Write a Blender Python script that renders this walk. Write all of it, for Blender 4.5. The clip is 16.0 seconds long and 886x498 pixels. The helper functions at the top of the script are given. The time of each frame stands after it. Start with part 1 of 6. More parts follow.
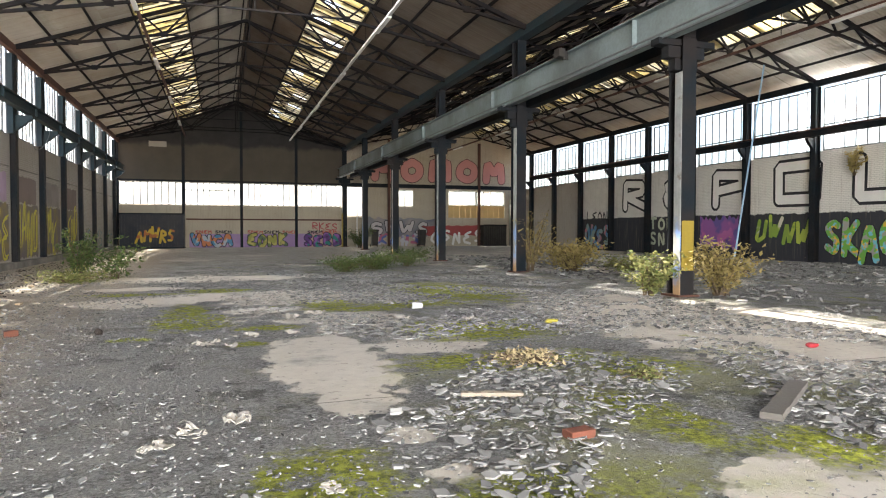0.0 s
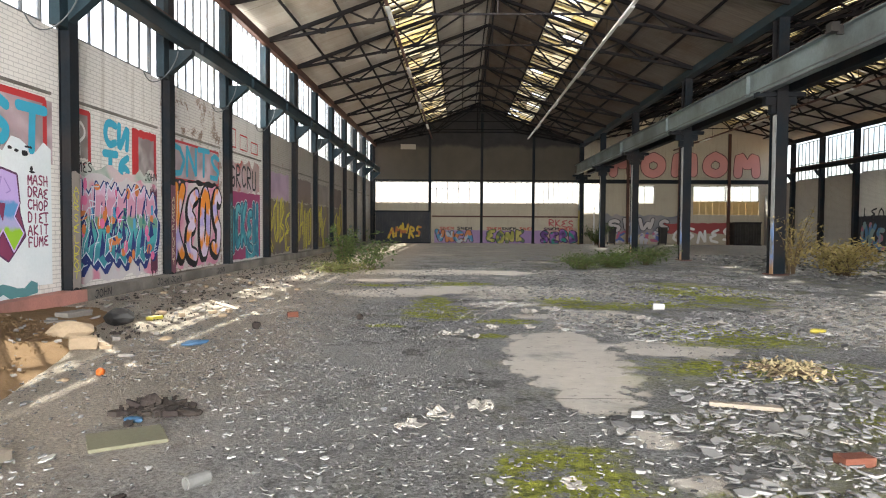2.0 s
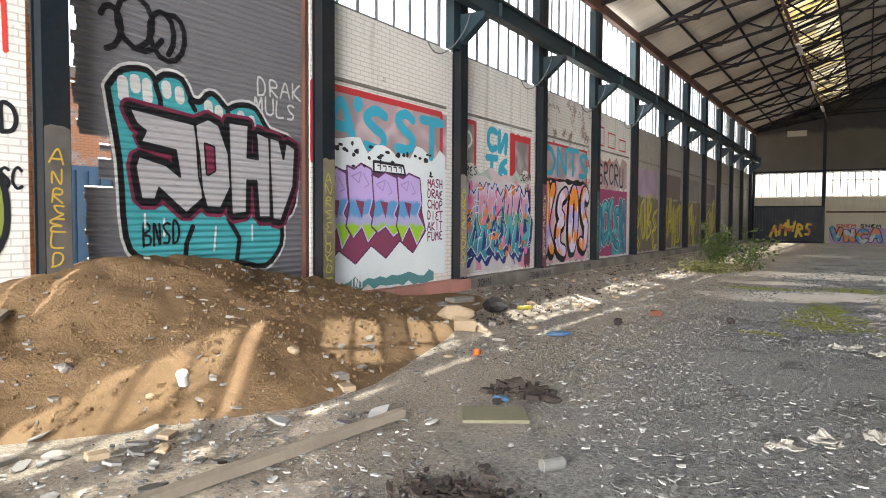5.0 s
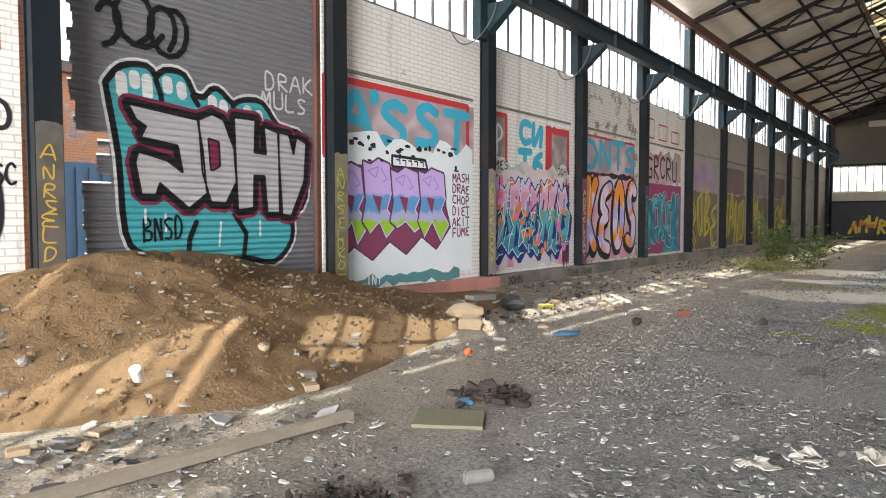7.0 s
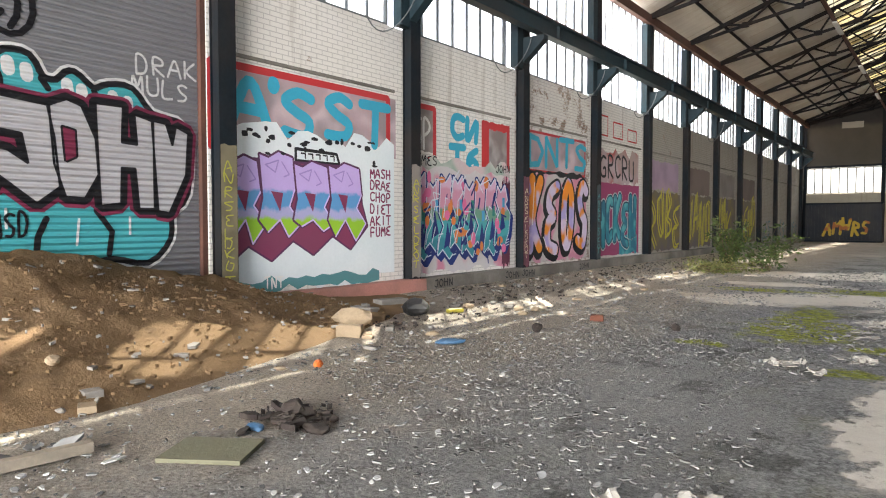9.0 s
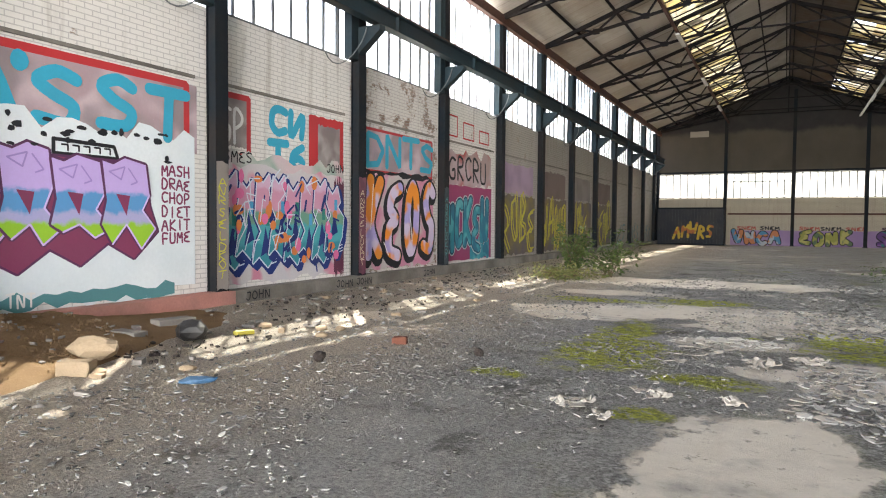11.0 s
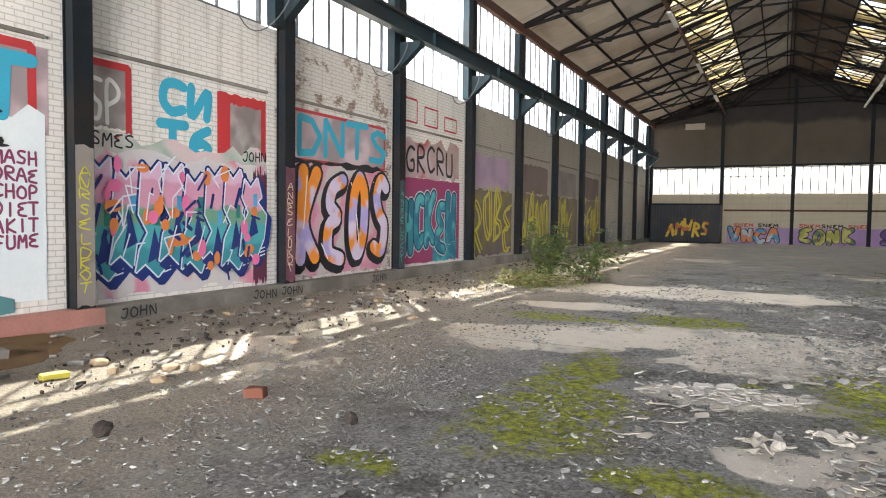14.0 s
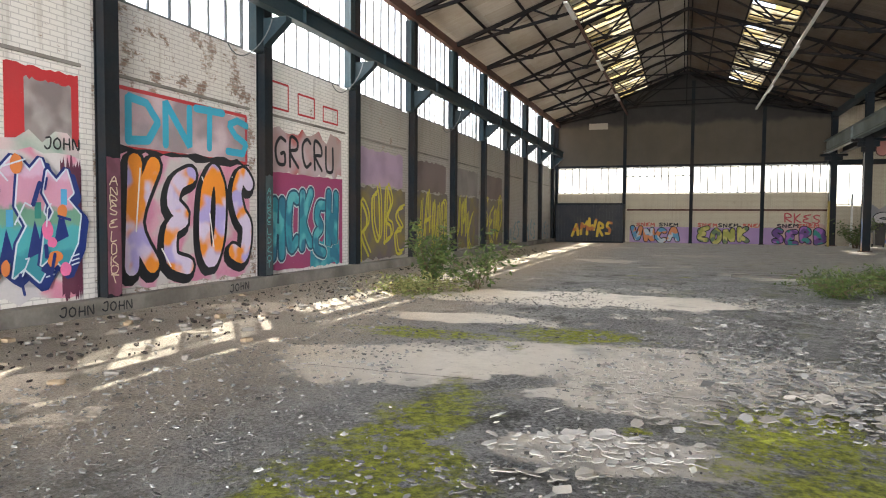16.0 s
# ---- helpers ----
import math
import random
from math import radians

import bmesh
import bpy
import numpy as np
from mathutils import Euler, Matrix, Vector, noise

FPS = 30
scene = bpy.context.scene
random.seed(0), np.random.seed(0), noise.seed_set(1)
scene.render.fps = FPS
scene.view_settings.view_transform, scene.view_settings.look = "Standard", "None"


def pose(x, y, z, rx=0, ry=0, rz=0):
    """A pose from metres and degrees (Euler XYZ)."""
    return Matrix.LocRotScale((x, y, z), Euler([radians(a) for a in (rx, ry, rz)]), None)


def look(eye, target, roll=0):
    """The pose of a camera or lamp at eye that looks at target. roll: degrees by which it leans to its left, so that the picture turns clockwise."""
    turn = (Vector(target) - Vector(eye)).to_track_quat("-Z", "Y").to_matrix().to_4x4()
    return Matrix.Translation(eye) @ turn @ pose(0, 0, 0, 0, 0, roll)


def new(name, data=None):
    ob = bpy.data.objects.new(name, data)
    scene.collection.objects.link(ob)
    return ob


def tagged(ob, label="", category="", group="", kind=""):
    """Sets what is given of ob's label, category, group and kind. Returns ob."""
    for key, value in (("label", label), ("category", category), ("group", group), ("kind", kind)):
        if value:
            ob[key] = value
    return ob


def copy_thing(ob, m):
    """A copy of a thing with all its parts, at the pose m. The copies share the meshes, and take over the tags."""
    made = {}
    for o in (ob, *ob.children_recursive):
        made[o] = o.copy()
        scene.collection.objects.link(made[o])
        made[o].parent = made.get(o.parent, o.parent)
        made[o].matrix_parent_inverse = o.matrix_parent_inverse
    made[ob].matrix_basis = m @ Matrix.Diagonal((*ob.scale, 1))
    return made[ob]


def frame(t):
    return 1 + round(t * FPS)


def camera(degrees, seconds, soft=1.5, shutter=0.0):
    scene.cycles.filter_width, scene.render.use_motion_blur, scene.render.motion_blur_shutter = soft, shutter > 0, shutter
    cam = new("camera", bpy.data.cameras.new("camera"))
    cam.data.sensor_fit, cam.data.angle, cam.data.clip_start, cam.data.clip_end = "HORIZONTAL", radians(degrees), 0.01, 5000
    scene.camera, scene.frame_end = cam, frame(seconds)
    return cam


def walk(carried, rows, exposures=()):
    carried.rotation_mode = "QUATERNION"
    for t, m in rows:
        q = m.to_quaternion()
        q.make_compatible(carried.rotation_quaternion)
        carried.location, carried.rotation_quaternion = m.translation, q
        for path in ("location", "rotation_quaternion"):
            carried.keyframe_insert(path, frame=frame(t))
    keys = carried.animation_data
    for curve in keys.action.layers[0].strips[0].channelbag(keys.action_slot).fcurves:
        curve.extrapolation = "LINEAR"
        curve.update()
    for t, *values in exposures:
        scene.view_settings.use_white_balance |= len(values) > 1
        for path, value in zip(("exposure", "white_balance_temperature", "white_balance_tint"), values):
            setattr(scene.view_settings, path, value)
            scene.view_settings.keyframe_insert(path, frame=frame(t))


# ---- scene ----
cam = camera(67.2, 16.0, 1.1)
PATH = [
    (0, (-0.557, 0.579, 1.417), (0.077, 2.475, 1.357), 0.1),
    (0.5, (-0.567, 0.544, 1.416), (-0.1, 2.488, 1.357), 0.3),
    (1, (-0.58, 0.565, 1.414), (-0.287, 2.543, 1.351), 0.4),
    (1.5, (-0.601, 0.56, 1.418), (-0.481, 2.555, 1.349), 0.3),
    (2, (-0.611, 0.554, 1.417), (-0.664, 2.552, 1.345), 0.4),
    (2.5, (-0.613, 0.545, 1.421), (-0.838, 2.531, 1.35), 0.2),
    (3, (-0.627, 0.56, 1.414), (-1.023, 2.519, 1.341), 0.1),
    (3.5, (-0.623, 0.562, 1.412), (-1.188, 2.479, 1.334), 0.2),
    (4, (-0.604, 0.561, 1.416), (-1.335, 2.421, 1.337), 0.0),
    (4.5, (-0.605, 0.601, 1.397), (-1.508, 2.384, 1.319), -0.0),
    (5, (-0.57, 0.616, 1.399), (-1.64, 2.304, 1.313), 0.3),
    (7.5, (0.015, 1.657, 1.28), (-1.223, 3.226, 1.193), 0.0),
    (8, (0.123, 2.006, 1.223), (-1.108, 3.58, 1.146), 0.0),
    (10.5, (0.663, 3.823, 1.335), (-0.383, 5.525, 1.241), 0.4),
    (11, (0.664, 4.204, 1.368), (-0.25, 5.981, 1.288), 0.5),
    (11.5, (0.711, 4.532, 1.431), (-0.175, 6.322, 1.326), 0.3),
    (12, (0.774, 4.938, 1.476), (-0.127, 6.721, 1.383), 0.3),
    (12.5, (0.791, 5.331, 1.431), (-0.113, 7.113, 1.34), 0.3),
    (13, (0.762, 5.72, 1.46), (-0.145, 7.5, 1.368), 0.4),
    (13.5, (0.656, 6.169, 1.473), (-0.264, 7.942, 1.376), 0.7),
    (14, (0.546, 6.589, 1.455), (-0.361, 8.369, 1.359), 0.7),
    (14.5, (0.502, 7.041, 1.432), (-0.314, 8.864, 1.346), 0.6),
    (15, (0.516, 7.484, 1.503), (-0.232, 9.336, 1.397), 0.8),
    (15.5, (0.565, 7.92, 1.491), (-0.136, 9.79, 1.384), 0.7),
    (16, (0.63, 8.351, 1.429), (-0.049, 10.23, 1.339), 0.4),
]
walk(cam, [(t, look(eye, target, roll)) for t, eye, target, roll in PATH], [(0.0, 2.25), (5.0, 2.07), (8.0, 2.1), (11.0, 2.25), (16.0, 2.45)])
LAMP = 1900.0

# ---------------- light ----------------
SUN_TRAVEL = Vector((0.494, -0.61, -1.0)).normalized()
world = bpy.data.worlds.new("sky")
scene.world = world
world.use_nodes = True
wn = world.node_tree
sky = wn.nodes.new("ShaderNodeTexSky")
sky.sky_type = "NISHITA"
sky.sun_disc = False
sky.sun_elevation = math.asin(-SUN_TRAVEL.z)
sky.sun_rotation = math.atan2(-SUN_TRAVEL.x, -SUN_TRAVEL.y)
sky.dust_density = 3.0
wn.nodes["Background"].inputs["Strength"].default_value = 0.15
wn.links.new(sky.outputs["Color"], wn.nodes["Background"].inputs["Color"])
sun = new("sun", bpy.data.lights.new("sun", "SUN"))
sun.data.energy = 5.0
sun.data.angle = radians(0.6)
sun.data.color = (1.0, 0.93, 0.82)
sun.matrix_world = look((-40, 48, 70), Vector((-40, 48, 70)) + SUN_TRAVEL)


def window_or_fill_light(name, at, aim, length, height, watts):
    """Skylight entering by a row of windows; also used for the added south fill."""
    lamp = bpy.data.lights.new(name, "AREA")
    lamp.shape, lamp.size, lamp.size_y, lamp.energy = "RECTANGLE", length, height, watts
    lamp.color = (1.0, 0.985, 0.965)
    ob = new(name, lamp)
    ob.matrix_world = look(at, aim)
    return ob


window_or_fill_light("skylight_west", (-8.3, 22, 6.4), (0, 22, 2.0), 2.6, 62, LAMP * 1.0)
window_or_fill_light("skylight_east", (24.9, 22, 6.2), (10, 22, 3.2), 2.6, 62, LAMP * 1.8)
# fill lamp added behind the camera to lift the floor and walls
window_or_fill_light("fill_south", (0.7, -13.2, 3.2), (0.7, 0, 2.2), 12, 6, LAMP * 1.6)
window_or_fill_light("skylight_roof", (4.1, 22, 10.6), (4.5, 22, 0), 1.6, 62, LAMP * 0.5)
window_or_fill_light("skylight_roof", (-2.6, 22, 10.6), (-2.8, 22, 0), 1.6, 62, LAMP * 0.25)
window_or_fill_light("skylight_roof", (19.0, 22, 10.4), (19.2, 22, 0), 1.6, 62, LAMP * 0.3)
window_or_fill_light("skylight_roof", (13.2, 22, 10.4), (13.2, 22, 0), 1.6, 62, LAMP * 0.5)

# ---------------- materials ----------------


class Mat:
    """A small wrapper round a node material."""

    def __init__(self, name, rough=0.8, metal=0.0, spec=0.3):
        self.m = bpy.data.materials.new(name)
        self.m.use_nodes = True
        self.t = self.m.node_tree
        self.b = self.t.nodes["Principled BSDF"]
        self.b.inputs["Roughness"].default_value = rough
        self.b.inputs["Metallic"].default_value = metal
        self.b.inputs["Specular IOR Level"].default_value = spec
        self.co = self.node("ShaderNodeNewGeometry").outputs["Position"]

    def node(self, kind, **kw):
        n = self.t.nodes.new(kind)
        for k, v in kw.items():
            if k in n.inputs:
                self.put(n.inputs[k], v)
        return n

    def put(self, socket, v):
        if isinstance(v, bpy.types.NodeSocket):
            self.t.links.new(v, socket)
        elif isinstance(v, tuple) and len(v) == 3 and socket.type == "RGBA":
            socket.default_value = (*v, 1)
        else:
            socket.default_value = v

    def noise(self, scale, detail=6, rough=0.6, stretch=None, vec=None):
        vec = vec or self.co
        if stretch:
            mp = self.node("ShaderNodeMapping", Vector=vec, Scale=stretch)
            vec = mp.outputs["Vector"]
        return self.node("ShaderNodeTexNoise", Vector=vec, Scale=scale, Detail=detail, Roughness=rough).outputs["Fac"]

    def step(self, v, lo, hi):
        n = self.node("ShaderNodeMapRange", **{"Value": v, "From Min": lo, "From Max": hi})
        n.interpolation_type = "SMOOTHSTEP"
        return n.outputs["Result"]

    def math(self, op, a, b=0.0):
        n = self.t.nodes.new("ShaderNodeMath")
        n.operation = op
        self.put(n.inputs[0], a)
        self.put(n.inputs[1], b)
        return n.outputs[0]

    def mix(self, fac, a, b, blend="MIX"):
        n = self.t.nodes.new("ShaderNodeMix")
        n.data_type, n.blend_type = "RGBA", blend
        self.put(n.inputs[0], fac)
        self.put(n.inputs[6], a)
        self.put(n.inputs[7], b)
        return n.outputs[2]

    def xyz(self):
        s = self.node("ShaderNodeSeparateXYZ", Vector=self.co)
        return s.outputs["X"], s.outputs["Y"], s.outputs["Z"]

    def vec(self, x, y, z):
        return self.node("ShaderNodeCombineXYZ", X=x, Y=y, Z=z).outputs["Vector"]

    def bump(self, h, strength=0.4, dist=0.02):
        n = self.node("ShaderNodeBump", Height=h, Strength=strength, Distance=dist)
        self.t.links.new(n.outputs["Normal"], self.b.inputs["Normal"])

    def color(self, c):
        self.put(self.b.inputs["Base Color"], c)
        return self


def plain(name, c, rough=0.8, metal=0.0, var=0.25, scale=6.0, bump=0.2, dirt=(0.10, 0.085, 0.065), dirty=0.25, spec=0.3):
    """A worn surface: two scales of tone, some dirt and a fine relief."""
    m = Mat(name, rough, metal, spec)
    big = m.step(m.noise(scale * 0.25, 5), 0.35, 0.7)
    fine = m.noise(scale * 6, 4, 0.7)
    a = tuple(v * (1 - var) for v in c)
    col = m.mix(fine, a, tuple(min(1, v * (1 + var * 0.6)) for v in c))
    col = m.mix(m.math("MULTIPLY", big, dirty), col, dirt)
    m.color(col)
    m.bump(fine, bump, 0.01)
    return m.m


STEEL = plain("dark_blue_steel_paint", (0.010, 0.0155, 0.021), 0.6, 0.0, 0.45, 3, 0.25, (0.035, 0.024, 0.018), 0.5, 0.1)
STEEL_TEAL = plain("teal_steel_paint", (0.022, 0.04, 0.05), 0.55, 0.0, 0.4, 3, 0.25, (0.04, 0.03, 0.024), 0.4, 0.12)
STEEL_GREY = plain("grey_green_girder_paint", (0.19, 0.235, 0.24), 0.5, 0.0, 0.35, 2, 0.25, (0.05, 0.05, 0.045), 0.65)
RUST = plain("rusty_brown_steel", (0.11, 0.05, 0.035), 0.8, 0.0, 0.5, 4, 0.4, (0.03, 0.02, 0.02), 0.5)
TRUSS = plain("dark_truss_steel", (0.014, 0.014, 0.016), 0.8, 0.0, 0.4, 3, 0.2, (0.035, 0.024, 0.018), 0.4, 0.05)
CONCRETE = plain("kerb_concrete", (0.27, 0.25, 0.22), 0.9, 0, 0.35, 3, 0.5, (0.07, 0.06, 0.05), 0.7)
PINK_KERB = plain("pink_painted_concrete", (0.50, 0.23, 0.19), 0.85, 0, 0.3, 4, 0.4, (0.12, 0.1, 0.08), 0.5)
WHITE_PAINT = plain("white_steel_paint", (0.7, 0.7, 0.68), 0.5, 0, 0.15, 4, 0.1)
FRAME_PAINT = plain("window_frame_paint", (0.12, 0.13, 0.135), 0.7, 0, 0.3, 4, 0.2)
WOOD = plain("weathered_timber", (0.30, 0.255, 0.20), 0.85, 0, 0.35, 5, 0.5, (0.12, 0.1, 0.08), 0.4)
DARK_WOOD = plain("wet_dark_timber", (0.12, 0.11, 0.10), 0.7, 0, 0.4, 5, 0.5)
BLACK = plain("black_plastic", (0.015, 0.015, 0.016), 0.5, 0, 0.4, 5, 0.3)
YELLOW_BOARD = plain("yellow_board", (0.62, 0.42, 0.17), 0.8, 0, 0.25, 2, 0.3)
STONE = plain("sandy_stone", (0.33, 0.25, 0.165), 0.95, 0, 0.3, 5, 0.7, (0.2, 0.15, 0.1), 0.4)
GREY_STONE = plain("grey_rubble", (0.24, 0.22, 0.20), 0.95, 0, 0.35, 5, 0.7)
BRICK_RED = plain("red_brick", (0.15, 0.05, 0.03), 0.9, 0, 0.3, 8, 0.6)
BLUE = plain("blue_plastic", (0.04, 0.11, 0.21), 0.6, 0, 0.3, 8, 0.3, (0.1, 0.1, 0.1), 0.2)
PLASTER = plain("fallen_plaster", (0.62, 0.60, 0.565), 0.9, 0, 0.35, 6, 0.4, (0.2, 0.18, 0.15), 0.5)
RAG = plain("dirty_white_rag", (0.36, 0.335, 0.30), 0.95, 0, 0.3, 8, 0.4)
STRAW = plain("dry_straw", (0.42, 0.34, 0.19), 0.95, 0, 0.35, 10, 0.3)
ORANGE = plain("orange_plastic", (0.5, 0.11, 0.015), 0.6, 0, 0.2, 8, 0.1)
RED_PLASTIC = plain("red_plastic", (0.33, 0.02, 0.03), 0.6, 0, 0.2, 8, 0.1)
YELLOW = plain("yellow_plastic", (0.42, 0.36, 0.04), 0.6, 0, 0.2, 8, 0.1)
BURNT = plain("burnt_rubbish", (0.03, 0.022, 0.02), 0.9, 0, 0.5, 12, 0.8)
CAN = plain("scuffed_aluminium", (0.26, 0.26, 0.25), 0.5, 0.5, 0.3, 10, 0.2)
MAT_GREEN = plain("mossy_board", (0.15, 0.145, 0.095), 0.95, 0, 0.3, 6, 0.5)
TWIG = plain("twig_bark", (0.12, 0.085, 0.05), 0.9, 0, 0.3, 8, 0.3)


def leaf_material(name, a, b):
    m = Mat(name, 0.6)
    r = m.node("ShaderNodeNewGeometry").outputs["Random Per Island"]
    m.color(m.mix(r, a, b))
    tr = m.node("ShaderNodeBsdfTranslucent", Color=m.mix(r, a, b))
    ms = m.node("ShaderNodeMixShader")
    ms.inputs[0].default_value = 0.35
    out = m.t.nodes["Material Output"]
    m.t.links.new(m.b.outputs[0], ms.inputs[1])
    m.t.links.new(tr.outputs[0], ms.inputs[2])
    m.t.links.new(ms.outputs[0], out.inputs["Surface"])
    return m.m


LEAF = leaf_material("green_leaves", (0.035, 0.065, 0.02), (0.14, 0.18, 0.055))
LEAF_DRY = leaf_material("yellowing_leaves", (0.30, 0.24, 0.08), (0.45, 0.36, 0.16))
LEAF_MIX = leaf_material("pale_weeds", (0.10, 0.14, 0.04), (0.33, 0.31, 0.12))


def glass_material(name, clean, foul, share):
    """Window glass; a share of the panes is clean, the others let only scattered light through."""
    m = Mat(name, 0.1)
    tr = m.node("ShaderNodeBsdfTransparent", Color=(0.93, 0.95, 0.95))
    df = m.node("ShaderNodeBsdfTranslucent", Color=(0.85, 0.87, 0.85))
    gl = m.node("ShaderNodeBsdfGlossy", Color=(0.9, 0.9, 0.9), Roughness=0.08)
    pane = m.step(m.node("ShaderNodeObjectInfo").outputs["Random"], share, share + 0.01)
    grime = m.math("ADD", m.math("MULTIPLY", m.step(m.noise(1.5, 6), 0.4, 0.75), 0.15), clean)
    grime = m.math("ADD", grime, m.math("MULTIPLY", pane, foul - clean))
    a = m.node("ShaderNodeMixShader")
    b = m.node("ShaderNodeMixShader")
    m.put(a.inputs[0], grime)
    m.t.links.new(tr.outputs[0], a.inputs[1])
    m.t.links.new(df.outputs[0], a.inputs[2])
    b.inputs[0].default_value = 0.05
    m.t.links.new(a.outputs[0], b.inputs[1])
    m.t.links.new(gl.outputs[0], b.inputs[2])
    m.t.links.new(b.outputs[0], m.t.nodes["Material Output"].inputs["Surface"])
    return m.m


GLASS = glass_material("dirty_window_glass", 0.03, 0.45, 0.72)
WIRED = glass_material("wired_frosted_glass", 0.62, 0.8, 0.4)


def skylight_material():
    """Yellowed translucent sheet, each piece a little different."""
    m = Mat("yellowed_skylight_sheet", 0.6)
    r = m.node("ShaderNodeNewGeometry").outputs["Random Per Island"]
    c = m.mix(r, (0.56, 0.44, 0.17), (0.62, 0.58, 0.45))
    c = m.mix(m.step(m.noise(2.5, 5), 0.45, 0.8), c, (0.30, 0.24, 0.14))
    tr = m.node("ShaderNodeBsdfTranslucent", Color=c)
    m.color(c)
    ms = m.node("ShaderNodeMixShader")
    ms.inputs[0].default_value = 0.2
    m.t.links.new(m.b.outputs[0], ms.inputs[1])
    m.t.links.new(tr.outputs[0], ms.inputs[2])
    m.t.links.new(ms.outputs[0], m.t.nodes["Material Output"].inputs["Surface"])
    return m.m


SKYLIGHT = skylight_material()


def roof_material(name, dull, clean, stained, share):
    m = Mat(name, 0.9)
    x, y, z = m.xyz()
    stain = m.step(m.noise(0.5, 7, 0.65, (1, 0.5, 1)), 0.42, 0.72)
    streak = m.noise(3.0, 4, 0.6, (0.25, 3.0, 0.25))
    c = m.mix(streak, dull, clean)
    sheet = m.node("ShaderNodeTexWhiteNoise", Vector=m.vec(m.math("FLOOR", m.math("MULTIPLY", x, 0.66)), m.math("FLOOR", m.math("MULTIPLY", y, 0.94)), 0.0)).outputs["Value"]
    c = m.mix(m.math("MULTIPLY", sheet, 0.35), c, stained)
    c = m.mix(m.math("MULTIPLY", stain, share), c, stained)
    seam = m.math("LESS_THAN", m.math("FRACT", m.math("MULTIPLY", y, 0.94)), 0.03)
    c = m.mix(m.math("MULTIPLY", seam, 0.5), c, (0.12, 0.1, 0.08))
    m.color(c)
    m.bump(m.noise(40, 3), 0.15, 0.005)
    return m.m


# darker sheet on the slopes that meet at the valley, paler on the outer ones
ROOF = roof_material("dark_brown_fibre_cement", (0.085, 0.07, 0.058), (0.20, 0.172, 0.142), (0.09, 0.058, 0.038), 0.75)
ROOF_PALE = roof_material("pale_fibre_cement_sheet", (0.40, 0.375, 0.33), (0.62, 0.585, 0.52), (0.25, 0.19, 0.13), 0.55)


def brick_material(name, base, low=None, low_z=0.0, flake=0.1, mortar=(0.3, 0.28, 0.25), along="y"):
    """Painted brickwork in stretcher bond, flaking here and there."""
    m = Mat(name, 0.85)
    x, y, z = m.xyz()
    uv = m.vec(y if along == "y" else x, z, 0.0)
    bt = m.node("ShaderNodeTexBrick", Vector=uv, Scale=1.0)
    bt.inputs["Brick Width"].default_value = 0.225
    bt.inputs["Row Height"].default_value = 0.075
    bt.inputs["Mortar Size"].default_value = 0.009
    bt.inputs["Mortar Smooth"].default_value = 0.3
    bt.inputs["Color1"].default_value = (0.20, 0.13, 0.10, 1)
    bt.inputs["Color2"].default_value = (0.33, 0.24, 0.19, 1)
    bt.inputs["Mortar"].default_value = (*mortar, 1)
    tone = m.noise(1.2, 6, 0.65)
    c = m.mix(tone, tuple(v * 0.78 for v in base), base)
    c = m.mix(m.math("MULTIPLY", bt.outputs["Fac"], 0.6), c, tuple(v * 0.45 for v in base))
    if low:
        edge = m.math("ADD", z, m.math("MULTIPLY", m.math("SUBTRACT", m.noise(3, 4), 0.5), 0.25))
        c = m.mix(m.step(edge, low_z + 0.03, low_z - 0.03), c, low)
    worn = m.math("ADD", m.noise(2.2, 5, 0.6), m.math("MULTIPLY", m.noise(14, 3, 0.7, (0.5, 0.5, 1.6)), 0.5))
    c = m.mix(m.step(worn, 1.02 - flake, 1.10 - flake), c, bt.outputs["Color"])
    drip = m.step(m.noise(2.0, 4, 0.6, (3, 3, 0.25)), 0.52, 0.75)
    c = m.mix(m.math("MULTIPLY", drip, 0.35), c, (0.22, 0.18, 0.13))
    m.color(c)
    m.bump(m.math("SUBTRACT", m.noise(30, 3), m.math("MULTIPLY", bt.outputs["Fac"], 1.2)), 0.35, 0.012)
    return m.m


BRICK_WHITE = brick_material("white_painted_brick", (0.80, 0.765, 0.72), flake=0.06)
BRICK_WORN = brick_material("flaking_white_brick", (0.68, 0.64, 0.60), flake=0.24)
BRICK_GREY = brick_material("dirty_painted_brick", (0.42, 0.39, 0.35), flake=0.12)
BRICK_EAST = brick_material("white_over_black_brick", (0.70, 0.68, 0.64), (0.03, 0.032, 0.04), 2.15, 0.04)
BRICK_END = brick_material("cream_painted_brick", (0.50, 0.44, 0.34), flake=0.08, along="x")
BRICK_ORANGE = brick_material("orange_brick", (0.42, 0.2, 0.1), flake=0.25)


def cladding_material():
    m = Mat("stained_gable_boarding", 0.85)
    x, y, z = m.xyz()
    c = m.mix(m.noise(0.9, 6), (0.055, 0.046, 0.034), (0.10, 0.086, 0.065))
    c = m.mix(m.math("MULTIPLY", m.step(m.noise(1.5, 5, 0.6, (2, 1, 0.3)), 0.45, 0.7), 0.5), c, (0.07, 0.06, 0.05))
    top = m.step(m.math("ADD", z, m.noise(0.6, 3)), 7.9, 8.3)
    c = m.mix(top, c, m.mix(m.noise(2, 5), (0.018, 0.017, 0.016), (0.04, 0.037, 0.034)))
    m.color(c)
    m.bump(m.noise(12, 4), 0.3, 0.01)
    return m.m


CLADDING = cladding_material()


